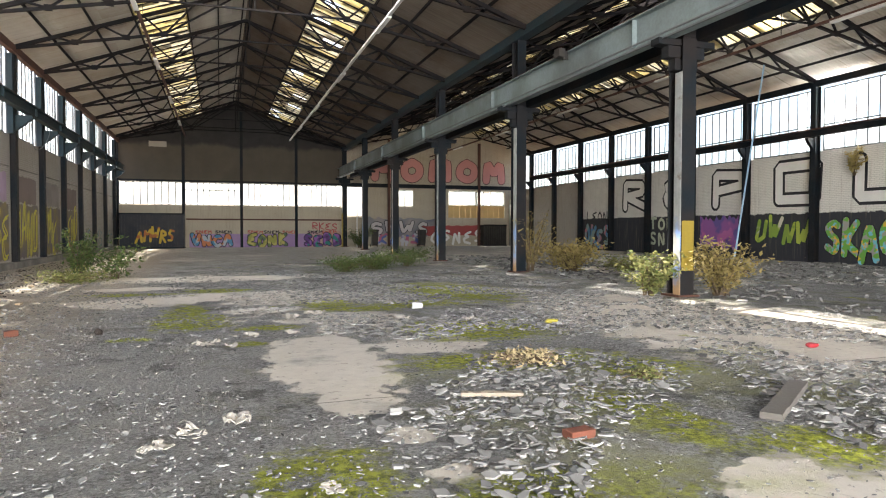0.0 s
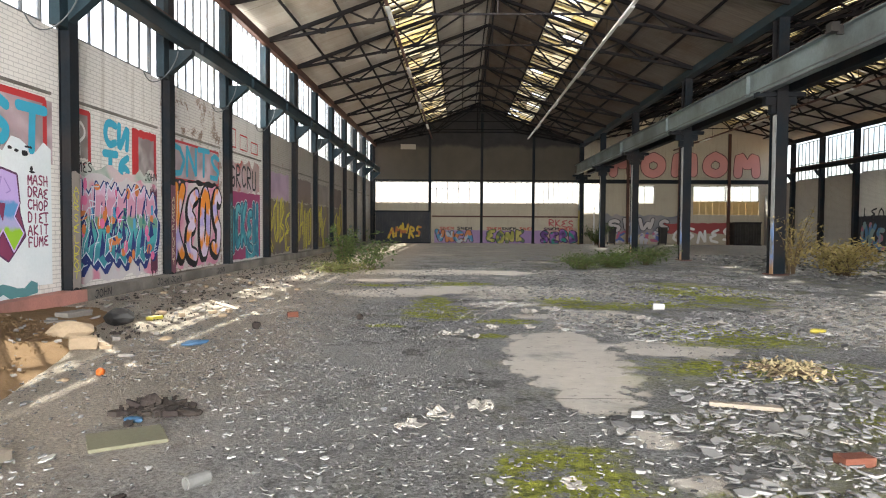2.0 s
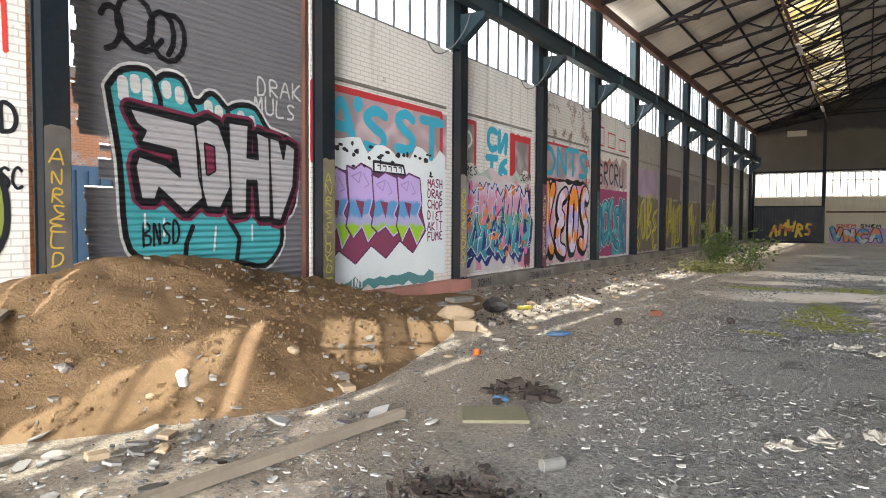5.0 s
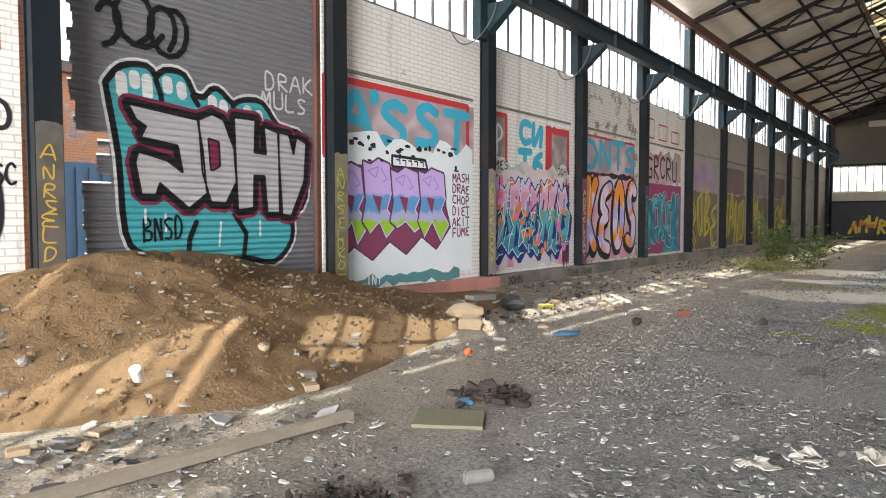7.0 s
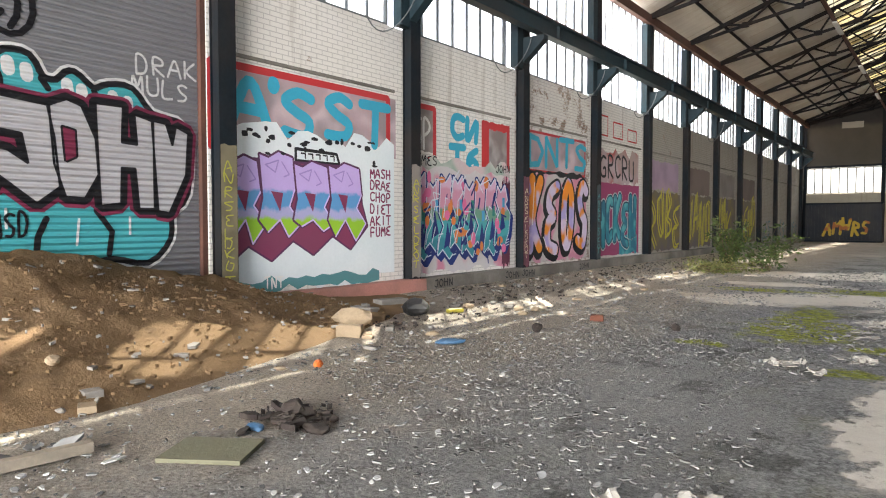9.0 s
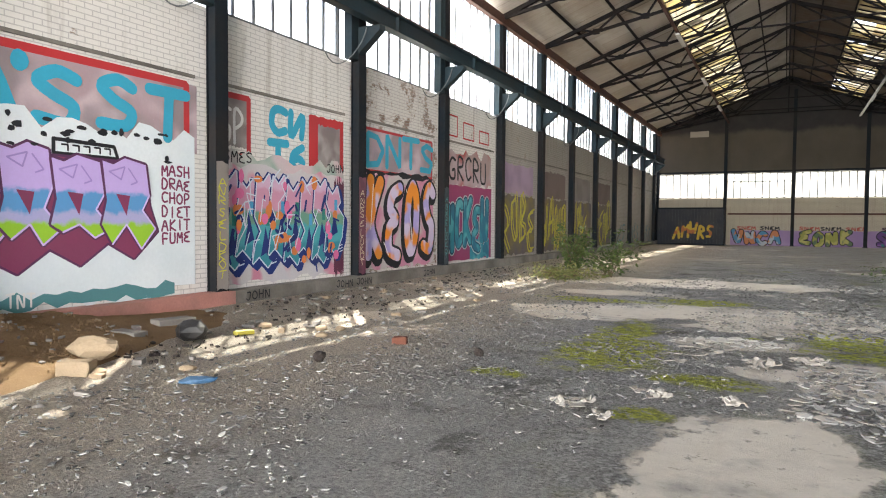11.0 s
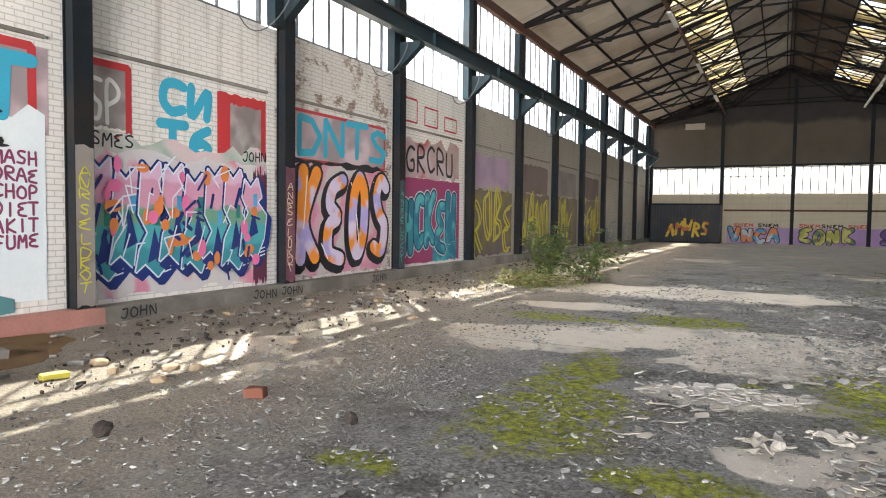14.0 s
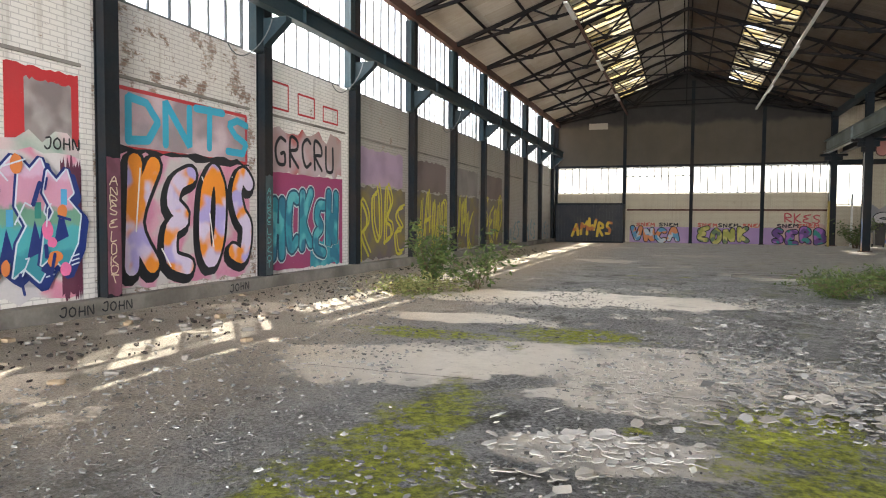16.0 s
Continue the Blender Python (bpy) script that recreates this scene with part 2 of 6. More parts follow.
def blob(m, wob, cx, cy, rx, ry, soft=0.14):
    """A patch of uneven outline on the floor; 1 inside, 0 outside."""
    x, y, z = m.xyz()
    dx = m.math("MULTIPLY", m.math("SUBTRACT", x, cx), 1 / rx)
    dy = m.math("MULTIPLY", m.math("SUBTRACT", y, cy), 1 / ry)
    d = m.math("SQRT", m.math("ADD", m.math("MULTIPLY", dx, dx), m.math("MULTIPLY", dy, dy)))
    return m.step(m.math("ADD", d, wob), 1.0 + soft / 2, 1.0 - soft / 2)


def floor_material():
    m = Mat("mossy_dirty_concrete_floor", 0.75, 0, 0.35)
    x, y, z = m.xyz()
    wob = m.math("MULTIPLY", m.math("SUBTRACT", m.noise(1.6, 9, 0.72), 0.5), 1.9)
    wob2 = m.math("MULTIPLY", m.math("SUBTRACT", m.noise(2.6, 9, 0.75), 0.5), 3.0)
    grain = m.step(m.noise(38, 6, 0.8), 0.3, 0.7)
    coarse = m.noise(5.0, 9, 0.8)
    # flat chips of slate, two sizes, on dark dust
    warp = m.node("ShaderNodeVectorMath", Vector=m.co)
    warp.operation = "ADD"
    shake = m.node("ShaderNodeTexNoise", Vector=m.co, Scale=9.0, Detail=3.0)
    small = m.node("ShaderNodeVectorMath")
    small.operation = "SCALE"
    small.inputs["Scale"].default_value = 0.06
    m.put(small.inputs[0], shake.outputs["Color"])
    m.put(warp.inputs[1], small.outputs[0])
    tone = []
    for scale, lo, hi in ((15.0, 0.45, 1.0), (42.0, 0.3, 1.0)):
        cell = m.node("ShaderNodeTexVoronoi", Vector=warp.outputs[0], Scale=scale)
        cell.voronoi_dimensions = "2D"
        r = m.node("ShaderNodeSeparateColor", Color=cell.outputs["Color"]).outputs[0]
        tone.append(m.step(r, lo, hi))
    chips = m.math("MAXIMUM", m.math("MULTIPLY", tone[0], m.step(m.noise(1.1, 6, 0.7), 0.45, 0.6)), m.math("MULTIPLY", tone[1], 0.8))
    dust = m.mix(grain, (0.05, 0.049, 0.048), (0.33, 0.325, 0.32))
    crust = m.mix(chips, dust, m.mix(grain, (0.30, 0.30, 0.30), (0.62, 0.61, 0.59)))
    # dry pale dust in broad drifts, damp dark soil in others
    drift = m.math("MAXIMUM", m.step(m.noise(0.75, 8, 0.68), 0.46, 0.64), m.math("MULTIPLY", blob(m, wob, -1.9, 7.0, 1.7, 2.0, 0.9), 0.85))
    crust = m.mix(m.math("MULTIPLY", drift, 0.75), crust, m.mix(grain, (0.20, 0.195, 0.185), (0.62, 0.605, 0.58)))
    wet = m.step(m.noise(1.3, 9, 0.74, (1, 0.8, 1)), 0.53, 0.62)
    lichen = m.math("MULTIPLY", m.step(m.noise(0.9, 8, 0.7, (1.2, 0.7, 1)), 0.5, 0.66), m.step(x, -2.5, 0.5))
    crust = m.mix(m.math("MULTIPLY", lichen, 0.55), crust, m.mix(grain, (0.10, 0.105, 0.04), (0.34, 0.34, 0.17)))
    crust = m.mix(m.math("MULTIPLY", wet, 0.72), crust, m.mix(grain, (0.022, 0.021, 0.018), (0.12, 0.115, 0.10)))
    # bare concrete
    bare = m.mix(coarse, (0.36, 0.33, 0.285), (0.66, 0.61, 0.54))
    bare = m.mix(m.step(m.noise(1.0, 6, 0.65), 0.52, 0.75), bare, (0.24, 0.23, 0.215))
    bare = m.mix(m.math("MULTIPLY", m.step(m.noise(7, 8, 0.75), 0.56, 0.66), 0.7), bare, (0.10, 0.095, 0.085))
    fields = [m.step(m.noise(0.28, 7, 0.62, (1, 0.75, 1)), 0.575, 0.6)]
    for args in ((0.2, 15.2, 2.3, 1.0), (-2.2, 14.4, 1.3, 0.9), (0.5, 13.9, 1.2, 0.6), (-2.4, 17.5, 1.2, 0.5), (6.5, 9.0, 2.2, 4.5),
                 (1.9, 8.4, 0.7, 0.7), (1.5, 11.0, 0.8, 0.9), (0.3, 12.5, 0.8, 0.35), (-1.5, 20.5, 3.5, 1.2), (3.4, 3.6, 0.9, 0.3)):
        fields.append(blob(m, wob, *args))
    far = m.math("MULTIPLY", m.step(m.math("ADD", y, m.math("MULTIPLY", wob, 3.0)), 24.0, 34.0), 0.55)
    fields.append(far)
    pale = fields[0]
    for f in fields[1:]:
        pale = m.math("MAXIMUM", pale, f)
    dark = m.math("MAXIMUM", blob(m, wob, -1.6, 6.0, 2.6, 3.4), blob(m, wob, 0.3, 3.4, 2.4, 1.6))
    dark = m.math("MAXIMUM", dark, blob(m, wob, -1.7, 10.0, 1.6, 2.4))
    keep = blob(m, wob, 0.52, 7.7, 0.66, 1.8)
    for args in ((0.5, 5.95, 0.36, 0.42), (0.68, 4.98, 0.17, 0.2), (0.9, 4.2, 0.34, 0.16), (2.65, 3.45, 0.55, 0.4), (0.55, 10.95, 0.4, 0.3)):
        keep = m.math("MAXIMUM", keep, blob(m, wob, *args))
    pale = m.math("MAXIMUM", m.math("SUBTRACT", pale, dark), keep)
    col = m.mix(pale, crust, bare)
    # trodden earth along the west wall, its tan brightened to include bounced sunlight
    earth = m.step(m.math("ADD", x, m.math("MULTIPLY", wob, 1.3)), -1.5, -3.7)
    soil = m.mix(grain, (0.24, 0.20, 0.15), (0.74, 0.635, 0.51))
    soil = m.mix(m.math("MULTIPLY", m.step(m.noise(2.2, 8, 0.72), 0.54, 0.66), 0.6), soil, (0.12, 0.095, 0.07))
    col = m.mix(m.math("MULTIPLY", earth, 0.92), col, soil)
    # moss
    spots = [m.math("MULTIPLY", m.step(m.noise(0.6, 9, 0.72), 0.61, 0.68), m.step(x, -3.0, -0.5))]
    for args in ((-1.0, 11.4, 0.55, 0.95), (-0.85, 10.75, 0.42, 0.3), (-1.68, 9.85, 0.26, 0.16), (0.1, 10.35, 0.45, 0.25), (-2.4, 16.1, 1.0, 0.35),
                 (-0.6, 16.6, 0.8, 0.55), (-1.1, 12.6, 0.35, 1.1), (0.02, 4.3, 0.42, 0.55), (1.3, 3.75, 0.7, 0.36), (3.2, 3.9, 0.45, 0.4),
                 (2.55, 4.9, 0.36, 0.8), (1.9, 12.3, 1.0, 0.4), (1.4, 13.3, 0.55, 0.8), (-0.25, 9.1, 0.2, 0.2), (2.4, 7.2, 1.1, 0.5),
                 (2.9, 9.4, 1.0, 1.0), (3.0, 12.8, 0.8, 0.6), (4.5, 15.0, 1.2, 2.2), (3.6, 6.4, 0.6, 0.5)):
        spots.append(blob(m, wob2, *args, 0.7))
    moss = spots[0]
    for p in spots[1:]:
        moss = m.math("MAXIMUM", moss, p)
    moss = m.math("MULTIPLY", moss, m.step(m.noise(4.5, 9, 0.8), 0.40, 0.50))
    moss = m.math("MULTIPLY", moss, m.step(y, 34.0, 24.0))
    green = m.mix(m.step(m.noise(13, 6, 0.75), 0.35, 0.65), (0.11, 0.13, 0.015), (0.52, 0.55, 0.05))
    col = m.mix(moss, col, green)
    # algae film on the bare slab
    alg = m.math("MULTIPLY", m.step(m.noise(0.8, 5), 0.46, 0.62), blob(m, wob, 3.4, 4.6, 3.2, 3.0))
    col = m.mix(m.math("MULTIPLY", alg, 0.6), col, (0.36, 0.36, 0.16))
    # slab joints
    jy = m.math("ABSOLUTE", m.math("SUBTRACT", m.math("FRACT", m.math("MULTIPLY", m.math("ADD", y, m.math("MULTIPLY", wob2, 0.02)), 0.25)), 0.5))
    col = m.mix(m.math("MULTIPLY", m.math("MULTIPLY", m.math("LESS_THAN", jy, 0.003), pale), 0.7), col, (0.05, 0.05, 0.045))
    m.color(col)
    damp = m.step(m.noise(0.7, 5), 0.5, 0.75)
    m.put(m.b.inputs["Roughness"], m.math("SUBTRACT", 0.85, m.math("MULTIPLY", damp, 0.3)))
    h = m.math("ADD", m.math("MULTIPLY", m.math("ADD", grain, tone[0]), m.math("SUBTRACT", 1.1, pale)), m.math("MULTIPLY", moss, 1.4))
    m.bump(h, 1.0, 0.04)
    return m.m


FLOOR = floor_material()


def soil_material():
    m = Mat("sandy_brown_soil", 0.95, 0, 0.1)
    g = m.noise(35, 5, 0.75)
    c = m.mix(m.noise(1.6, 6), (0.14, 0.088, 0.046), (0.27, 0.177, 0.098))
    c = m.mix(m.math("MULTIPLY", m.step(g, 0.5, 0.8), 0.5), c, (0.36, 0.25, 0.15))
    c = m.mix(m.math("MULTIPLY", m.step(m.noise(4, 5), 0.55, 0.7), 0.6), c, (0.13, 0.085, 0.05))
    m.color(c)
    m.bump(m.math("ADD", g, m.noise(7, 5, 0.7)), 0.8, 0.05)
    return m.m


SOIL = soil_material()


def shard_material():
    m = Mat("slate_shards", 0.7)
    r = m.node("ShaderNodeNewGeometry").outputs["Random Per Island"]
    c = m.mix(r, (0.035, 0.036, 0.038), (0.36, 0.355, 0.35))
    c = m.mix(m.step(r, 0.92, 0.97), c, (0.50, 0.49, 0.47))
    m.color(m.mix(m.math("MULTIPLY", m.noise(20, 4), 0.4), c, (0.12, 0.11, 0.09)))
    return m.m


SHARD = shard_material()
PAINT = {}


def paint(r, g, b):
    """Spray paint with a little fading and dust."""
    key = (r, g, b)
    if key not in PAINT:
        PAINT[key] = plain("spray_paint", key, 0.65, 0, 0.12, 5, 0.12, tuple(0.6 * v + 0.04 for v in key), 0.3)
    return PAINT[key]


def spotted(name, cols, scale=2.5, sharp=0.03):
    """Spray paint of several colours in cloudy fields."""
    m = Mat(name, 0.65)
    c = cols[0]
    for i, k in enumerate(cols[1:]):
        mp = m.node("ShaderNodeMapping", Vector=m.co, Location=(3.1 * i, 7.7 * i, 1.9 * i))
        c = m.mix(m.step(m.noise(scale, 2, 0.4, None, mp.outputs["Vector"]), 0.54 - sharp, 0.54 + sharp), c, k)
    m.color(m.mix(m.math("MULTIPLY", m.noise(30, 3), 0.2), c, (0.1, 0.1, 0.1)))
    m.bump(m.noise(30, 3), 0.15, 0.006)
    return m.m


def banded(name, stops):
    """Spray paint that changes colour with height: (height, colour) from below."""
    m = Mat(name, 0.65)
    x, y, z = m.xyz()
    zz = m.math("ADD", z, m.math("MULTIPLY", m.math("SUBTRACT", m.noise(5, 3), 0.5), 0.25))
    c = stops[0][1]
    for h, k in stops[1:]:
        c = m.mix(m.step(zz, h - 0.04, h + 0.04), c, k)
    m.color(m.mix(m.math("MULTIPLY", m.noise(30, 3), 0.15), c, (0.1, 0.1, 0.1)))
    m.bump(m.noise(30, 3), 0.15, 0.006)
    return m.m


def ribbed(name, inner):
    """Paint on the ribs of the roller shutter."""
    m = Mat(name, 0.5)
    x, y, z = m.xyz()
    w = m.math("SINE", m.math("MULTIPLY", z, 2 * math.pi / 0.078))
    c = m.mix(m.noise(3, 5), tuple(v * 0.8 for v in inner), inner)
    c = m.mix(m.math("MULTIPLY", m.step(m.noise(9, 4, 0.7, (1, 1, 4)), 0.58, 0.7), 0.3), c, (0.12, 0.12, 0.12))
    m.color(c)
    m.bump(w, 1.0, 0.016)
    return m.m

# ---------------- mesh helpers ----------------


def box(bm, x0, x1, y0, y1, z0, z1):
    v = [bm.verts.new((x, y, z)) for z in (z0, z1) for y in (y0, y1) for x in (x0, x1)]
    for f in ((0, 2, 3, 1), (4, 5, 7, 6), (0, 1, 5, 4), (2, 6, 7, 3), (0, 4, 6, 2), (1, 3, 7, 5)):
        bm.faces.new([v[i] for i in f])


def bar(bm, p, q, w=0.06, h=None):
    """A straight bar of rectangular section from p to q."""
    p, q = Vector(p), Vector(q)
    h = h or w
    d = (q - p).normalized()
    side = d.cross(Vector((0, 0, 1)))
    side = side.normalized() if side.length > 0.01 else Vector((1, 0, 0))
    up = side.cross(d)
    v = []
    for c in (p, q):
        for a, b in ((-1, -1), (1, -1), (1, 1), (-1, 1)):
            v.append(bm.verts.new(c + side * a * w / 2 + up * b * h / 2))
    for f in ((0, 1, 2, 3), (7, 6, 5, 4), (0, 4, 5, 1), (1, 5, 6, 2), (2, 6, 7, 3), (3, 7, 4, 0)):
        bm.faces.new([v[i] for i in f])


def finish(name, bm, material, parent=None, smooth=False):
    bmesh.ops.recalc_face_normals(bm, faces=bm.faces[:])
    me = bpy.data.meshes.new(name)
    bm.to_mesh(me)
    bm.free()
    me.materials.append(material)
    if smooth:
        me.shade_smooth()
    ob = new(name, me)
    ob.parent = parent
    return ob


def part(name, bm, material, parent, label="", smooth=False):
    ob = finish(name, bm, material, parent, smooth)
    return tagged(ob, label) if label else ob


def boxes(name, material, parent, *dims, label=""):
    bm = bmesh.new()
    for d in dims:
        box(bm, *d)
    return part(name, bm, material, parent, label)


def thing(name, label, category, at=(0, 0, 0), group="", kind=""):
    ob = new(name)
    ob.location = at
    return tagged(ob, label, category, group, kind)


def structure(name, label, category, material, *dims):
    bm = bmesh.new()
    for d in dims:
        box(bm, *d)
    return tagged(finish(name, bm, material), label, category, kind="structure")


# ---------------- plan ----------------
WEST, EAST, MID, NORTH, SOUTH = -7.56, 24.0, 8.75, 53.2, -12.0
BAY, FIRST = 3.95, 7.95
COLS_W = [FIRST + BAY * k for k in range(-5, 12)]
COLS_E = [22.9 + 3.95 * k for k in range(-8, 8)]
COLS_M = [12.45 + 8.16 * k for k in range(-3, 6)]
SILL, HEAD, EAVES, RIDGE = 4.72, 7.6, 7.75, 10.75

# ground and floor
g = bmesh.new()
vs = [g.verts.new((x, y, -0.05)) for x, y in ((-900, -900), (900, -900), (900, 900), (-900, 900))]
g.faces.new(vs)
tagged(finish("ground", g, SOIL), "bare brown earth yard outside the hall", "ground", kind="structure")


def floor_height(x, y):
    n = noise.noise(Vector((x * 0.5, y * 0.5, 0))) * 0.012 + noise.noise(Vector((x * 2.3, y * 2.3, 4))) * 0.008
    return n


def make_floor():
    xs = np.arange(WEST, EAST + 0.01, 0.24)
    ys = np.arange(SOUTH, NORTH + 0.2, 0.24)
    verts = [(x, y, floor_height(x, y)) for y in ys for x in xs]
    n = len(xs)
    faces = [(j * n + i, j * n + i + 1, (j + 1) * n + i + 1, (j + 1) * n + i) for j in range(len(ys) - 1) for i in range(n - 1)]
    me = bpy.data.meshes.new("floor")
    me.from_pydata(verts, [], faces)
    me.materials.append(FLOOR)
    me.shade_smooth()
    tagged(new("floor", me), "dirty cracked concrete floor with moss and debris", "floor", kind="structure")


make_floor()

# west wall: one panel a bay; the second bay from the shutter stays open for it
for i, y in enumerate(COLS_W[:-1] + [COLS_W[-1]]):
    y1 = COLS_W[i + 1] if i + 1 < len(COLS_W) else NORTH
    k = i - 5
    if k == -1:
        structure("wall_west", "white brick panel over the roller shutter", "wall", BRICK_WHITE, (WEST - 0.25, WEST, y, y1, SILL, SILL + 0.1))
        continue
    mat = BRICK_WORN if k == 2 else BRICK_WHITE if k < 4 else BRICK_GREY
    structure("wall_west", "painted brick wall panel between steel columns", "wall", mat, (WEST - 0.25, WEST, y, y1, -0.05, SILL))
    if k >= 0:
        b = bmesh.new()
        box(b, WEST + 0.002, WEST + 0.03, y + 0.2, y1 - 0.2, 3.56, 3.61)
        tagged(finish("trim", b, CONCRETE), "thin projecting brick string course", "trim", kind="structure")
for y0, y1, mat in ((8.2, 12.3, PINK_KERB), (12.3, 30.0, CONCRETE), (30.0, NORTH, CONCRETE)):
    b = bmesh.new()
    box(b, WEST + 0.004, WEST + 0.27, y0, y1, -0.03, 0.23)
    bmesh.ops.subdivide_edges(b, edges=[e for e in b.edges if abs(e.verts[0].co.y - e.verts[1].co.y) > 1], cuts=int((y1 - y0) * 4))
    for v in b.verts:
        v.co += Vector((noise.noise(v.co * 3), 0, noise.noise(v.co * 2 + Vector((9, 0, 0))))) * 0.015
    tagged(finish("kerb", b, mat), "chipped concrete kerb along the brick wall", "kerb", kind="structure")
# east wall
for i, y in enumerate(COLS_E):
    y1 = COLS_E[i + 1] if i + 1 < len(COLS_E) else NORTH
    structure("wall_east", "brick wall panel, white above and black below", "wall", BRICK_EAST if y < 42 else BRICK_GREY, (EAST, EAST + 0.25, y, y1, -0.05, 4.8))
structure("wall_east", "brick wall panel by the corner", "wall", BRICK_EAST, (EAST, EAST + 0.25, SOUTH, COLS_E[0], -0.05, 7.6))
# unseen end wall; its opening is assumed, to let the fill lamp in
structure("wall_south", "unseen brick end wall with an assumed wide opening", "wall", BRICK_END, (WEST - 0.25, -5.5, SOUTH - 0.25, SOUTH, -0.05, 7.7), (7.0, EAST + 0.25, SOUTH - 0.25, SOUTH, -0.05, 7.7), (-5.5, 7.0, SOUTH - 0.25, SOUTH, 6.2, 7.7))


def gable(name, x0, x1, y, z0, mat, label):
    b = bmesh.new()
    pts = [(x0, z0), (x1, z0), (x1, EAVES + 0.15), ((x0 + x1) / 2, RIDGE + 0.15), (x0, EAVES + 0.15)]
    f = [b.verts.new((x, y, z)) for x, z in pts]
    r = [b.verts.new((x, y + 0.2, z)) for x, z in pts]
    b.faces.new(f), b.faces.new(r[::-1])
    for i in range(5):
        b.faces.new((f[i], f[(i + 1) % 5], r[(i + 1) % 5], r[i]))
    tagged(finish(name, b, mat), label, "wall", kind="structure")


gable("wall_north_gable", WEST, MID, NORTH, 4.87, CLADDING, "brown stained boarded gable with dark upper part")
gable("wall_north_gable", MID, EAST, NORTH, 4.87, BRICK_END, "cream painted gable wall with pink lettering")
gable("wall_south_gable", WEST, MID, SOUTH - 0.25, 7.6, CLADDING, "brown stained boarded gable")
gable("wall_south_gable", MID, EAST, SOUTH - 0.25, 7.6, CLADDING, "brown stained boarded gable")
structure("wall_north", "cream painted brick wall with purple painted dado", "wall", BRICK_END, (WEST, MID, NORTH, NORTH + 0.25, -0.05, 3.14))
structure("wall_north", "graffitied brick wall with windows", "wall", BRICK_END,
          (MID, EAST, NORTH, NORTH + 0.25, -0.05, 2.35), (MID + 1.7, 13.0, NORTH, NORTH + 0.25, 2.35, 4.87), (14.5, 17.5, NORTH, NORTH + 0.25, 2.35, 4.87),
          (22.6, EAST, NORTH, NORTH + 0.25, 2.35, 4.87), (13.0, 14.5, NORTH, NORTH + 0.25, 2.35, 3.2), (13.0, 14.5, NORTH, NORTH + 0.25, 4.6, 4.87),
          (17.5, 22.6, NORTH, NORTH + 0.25, 4.62, 4.87))
structure("trim", "dark steel beam across the end wall", "beam", STEEL, (MID + 0.2, EAST, NORTH - 0.15, NORTH - 0.003, 4.75, 5.05))
structure("trim", "dark steel rail across the end wall", "beam", RUST, (-2.9, MID - 0.2, NORTH - 0.08, NORTH - 0.003, 2.05, 2.16))
structure("trim", "dark head beam over the end windows", "beam", STEEL, (WEST, MID - 0.2, NORTH - 0.06, NORTH - 0.003, 4.84, 4.98))


# ---------------- roof ----------------
def roof_sheet(xa, za, xb, zb, y0, y1, bm):
    """Corrugated sheet from one line to another down the slope."""
    step = 0.0366
    n = int((y1 - y0) / step)
    d = Vector((xb - xa, 0, zb - za)).normalized()
    up = Vector((-d.z, 0, d.x))
    up = up if up.z > 0 else -up
    rows = []
    for a in (0.0, 1.0):
        base = Vector((xa + (xb - xa) * a, 0, za + (zb - za) * a))
        rows.append([bm.verts.new(base + Vector((0, y0 + i * step, 0)) + up * 0.025 * math.sin(i * math.pi / 2)) for i in range(n + 1)])
    for i in range(n):
        bm.faces.new((rows[0][i], rows[0][i + 1], rows[1][i + 1], rows[1][i]))


def roof_line(xe, xr, a):
    """Point on a slope, a from 0 at the eaves to 1 at the ridge."""
    return xe + (xr - xe) * a, EAVES + 0.12 + (RIDGE - EAVES) * a


S0, S1 = 0.51, 0.71
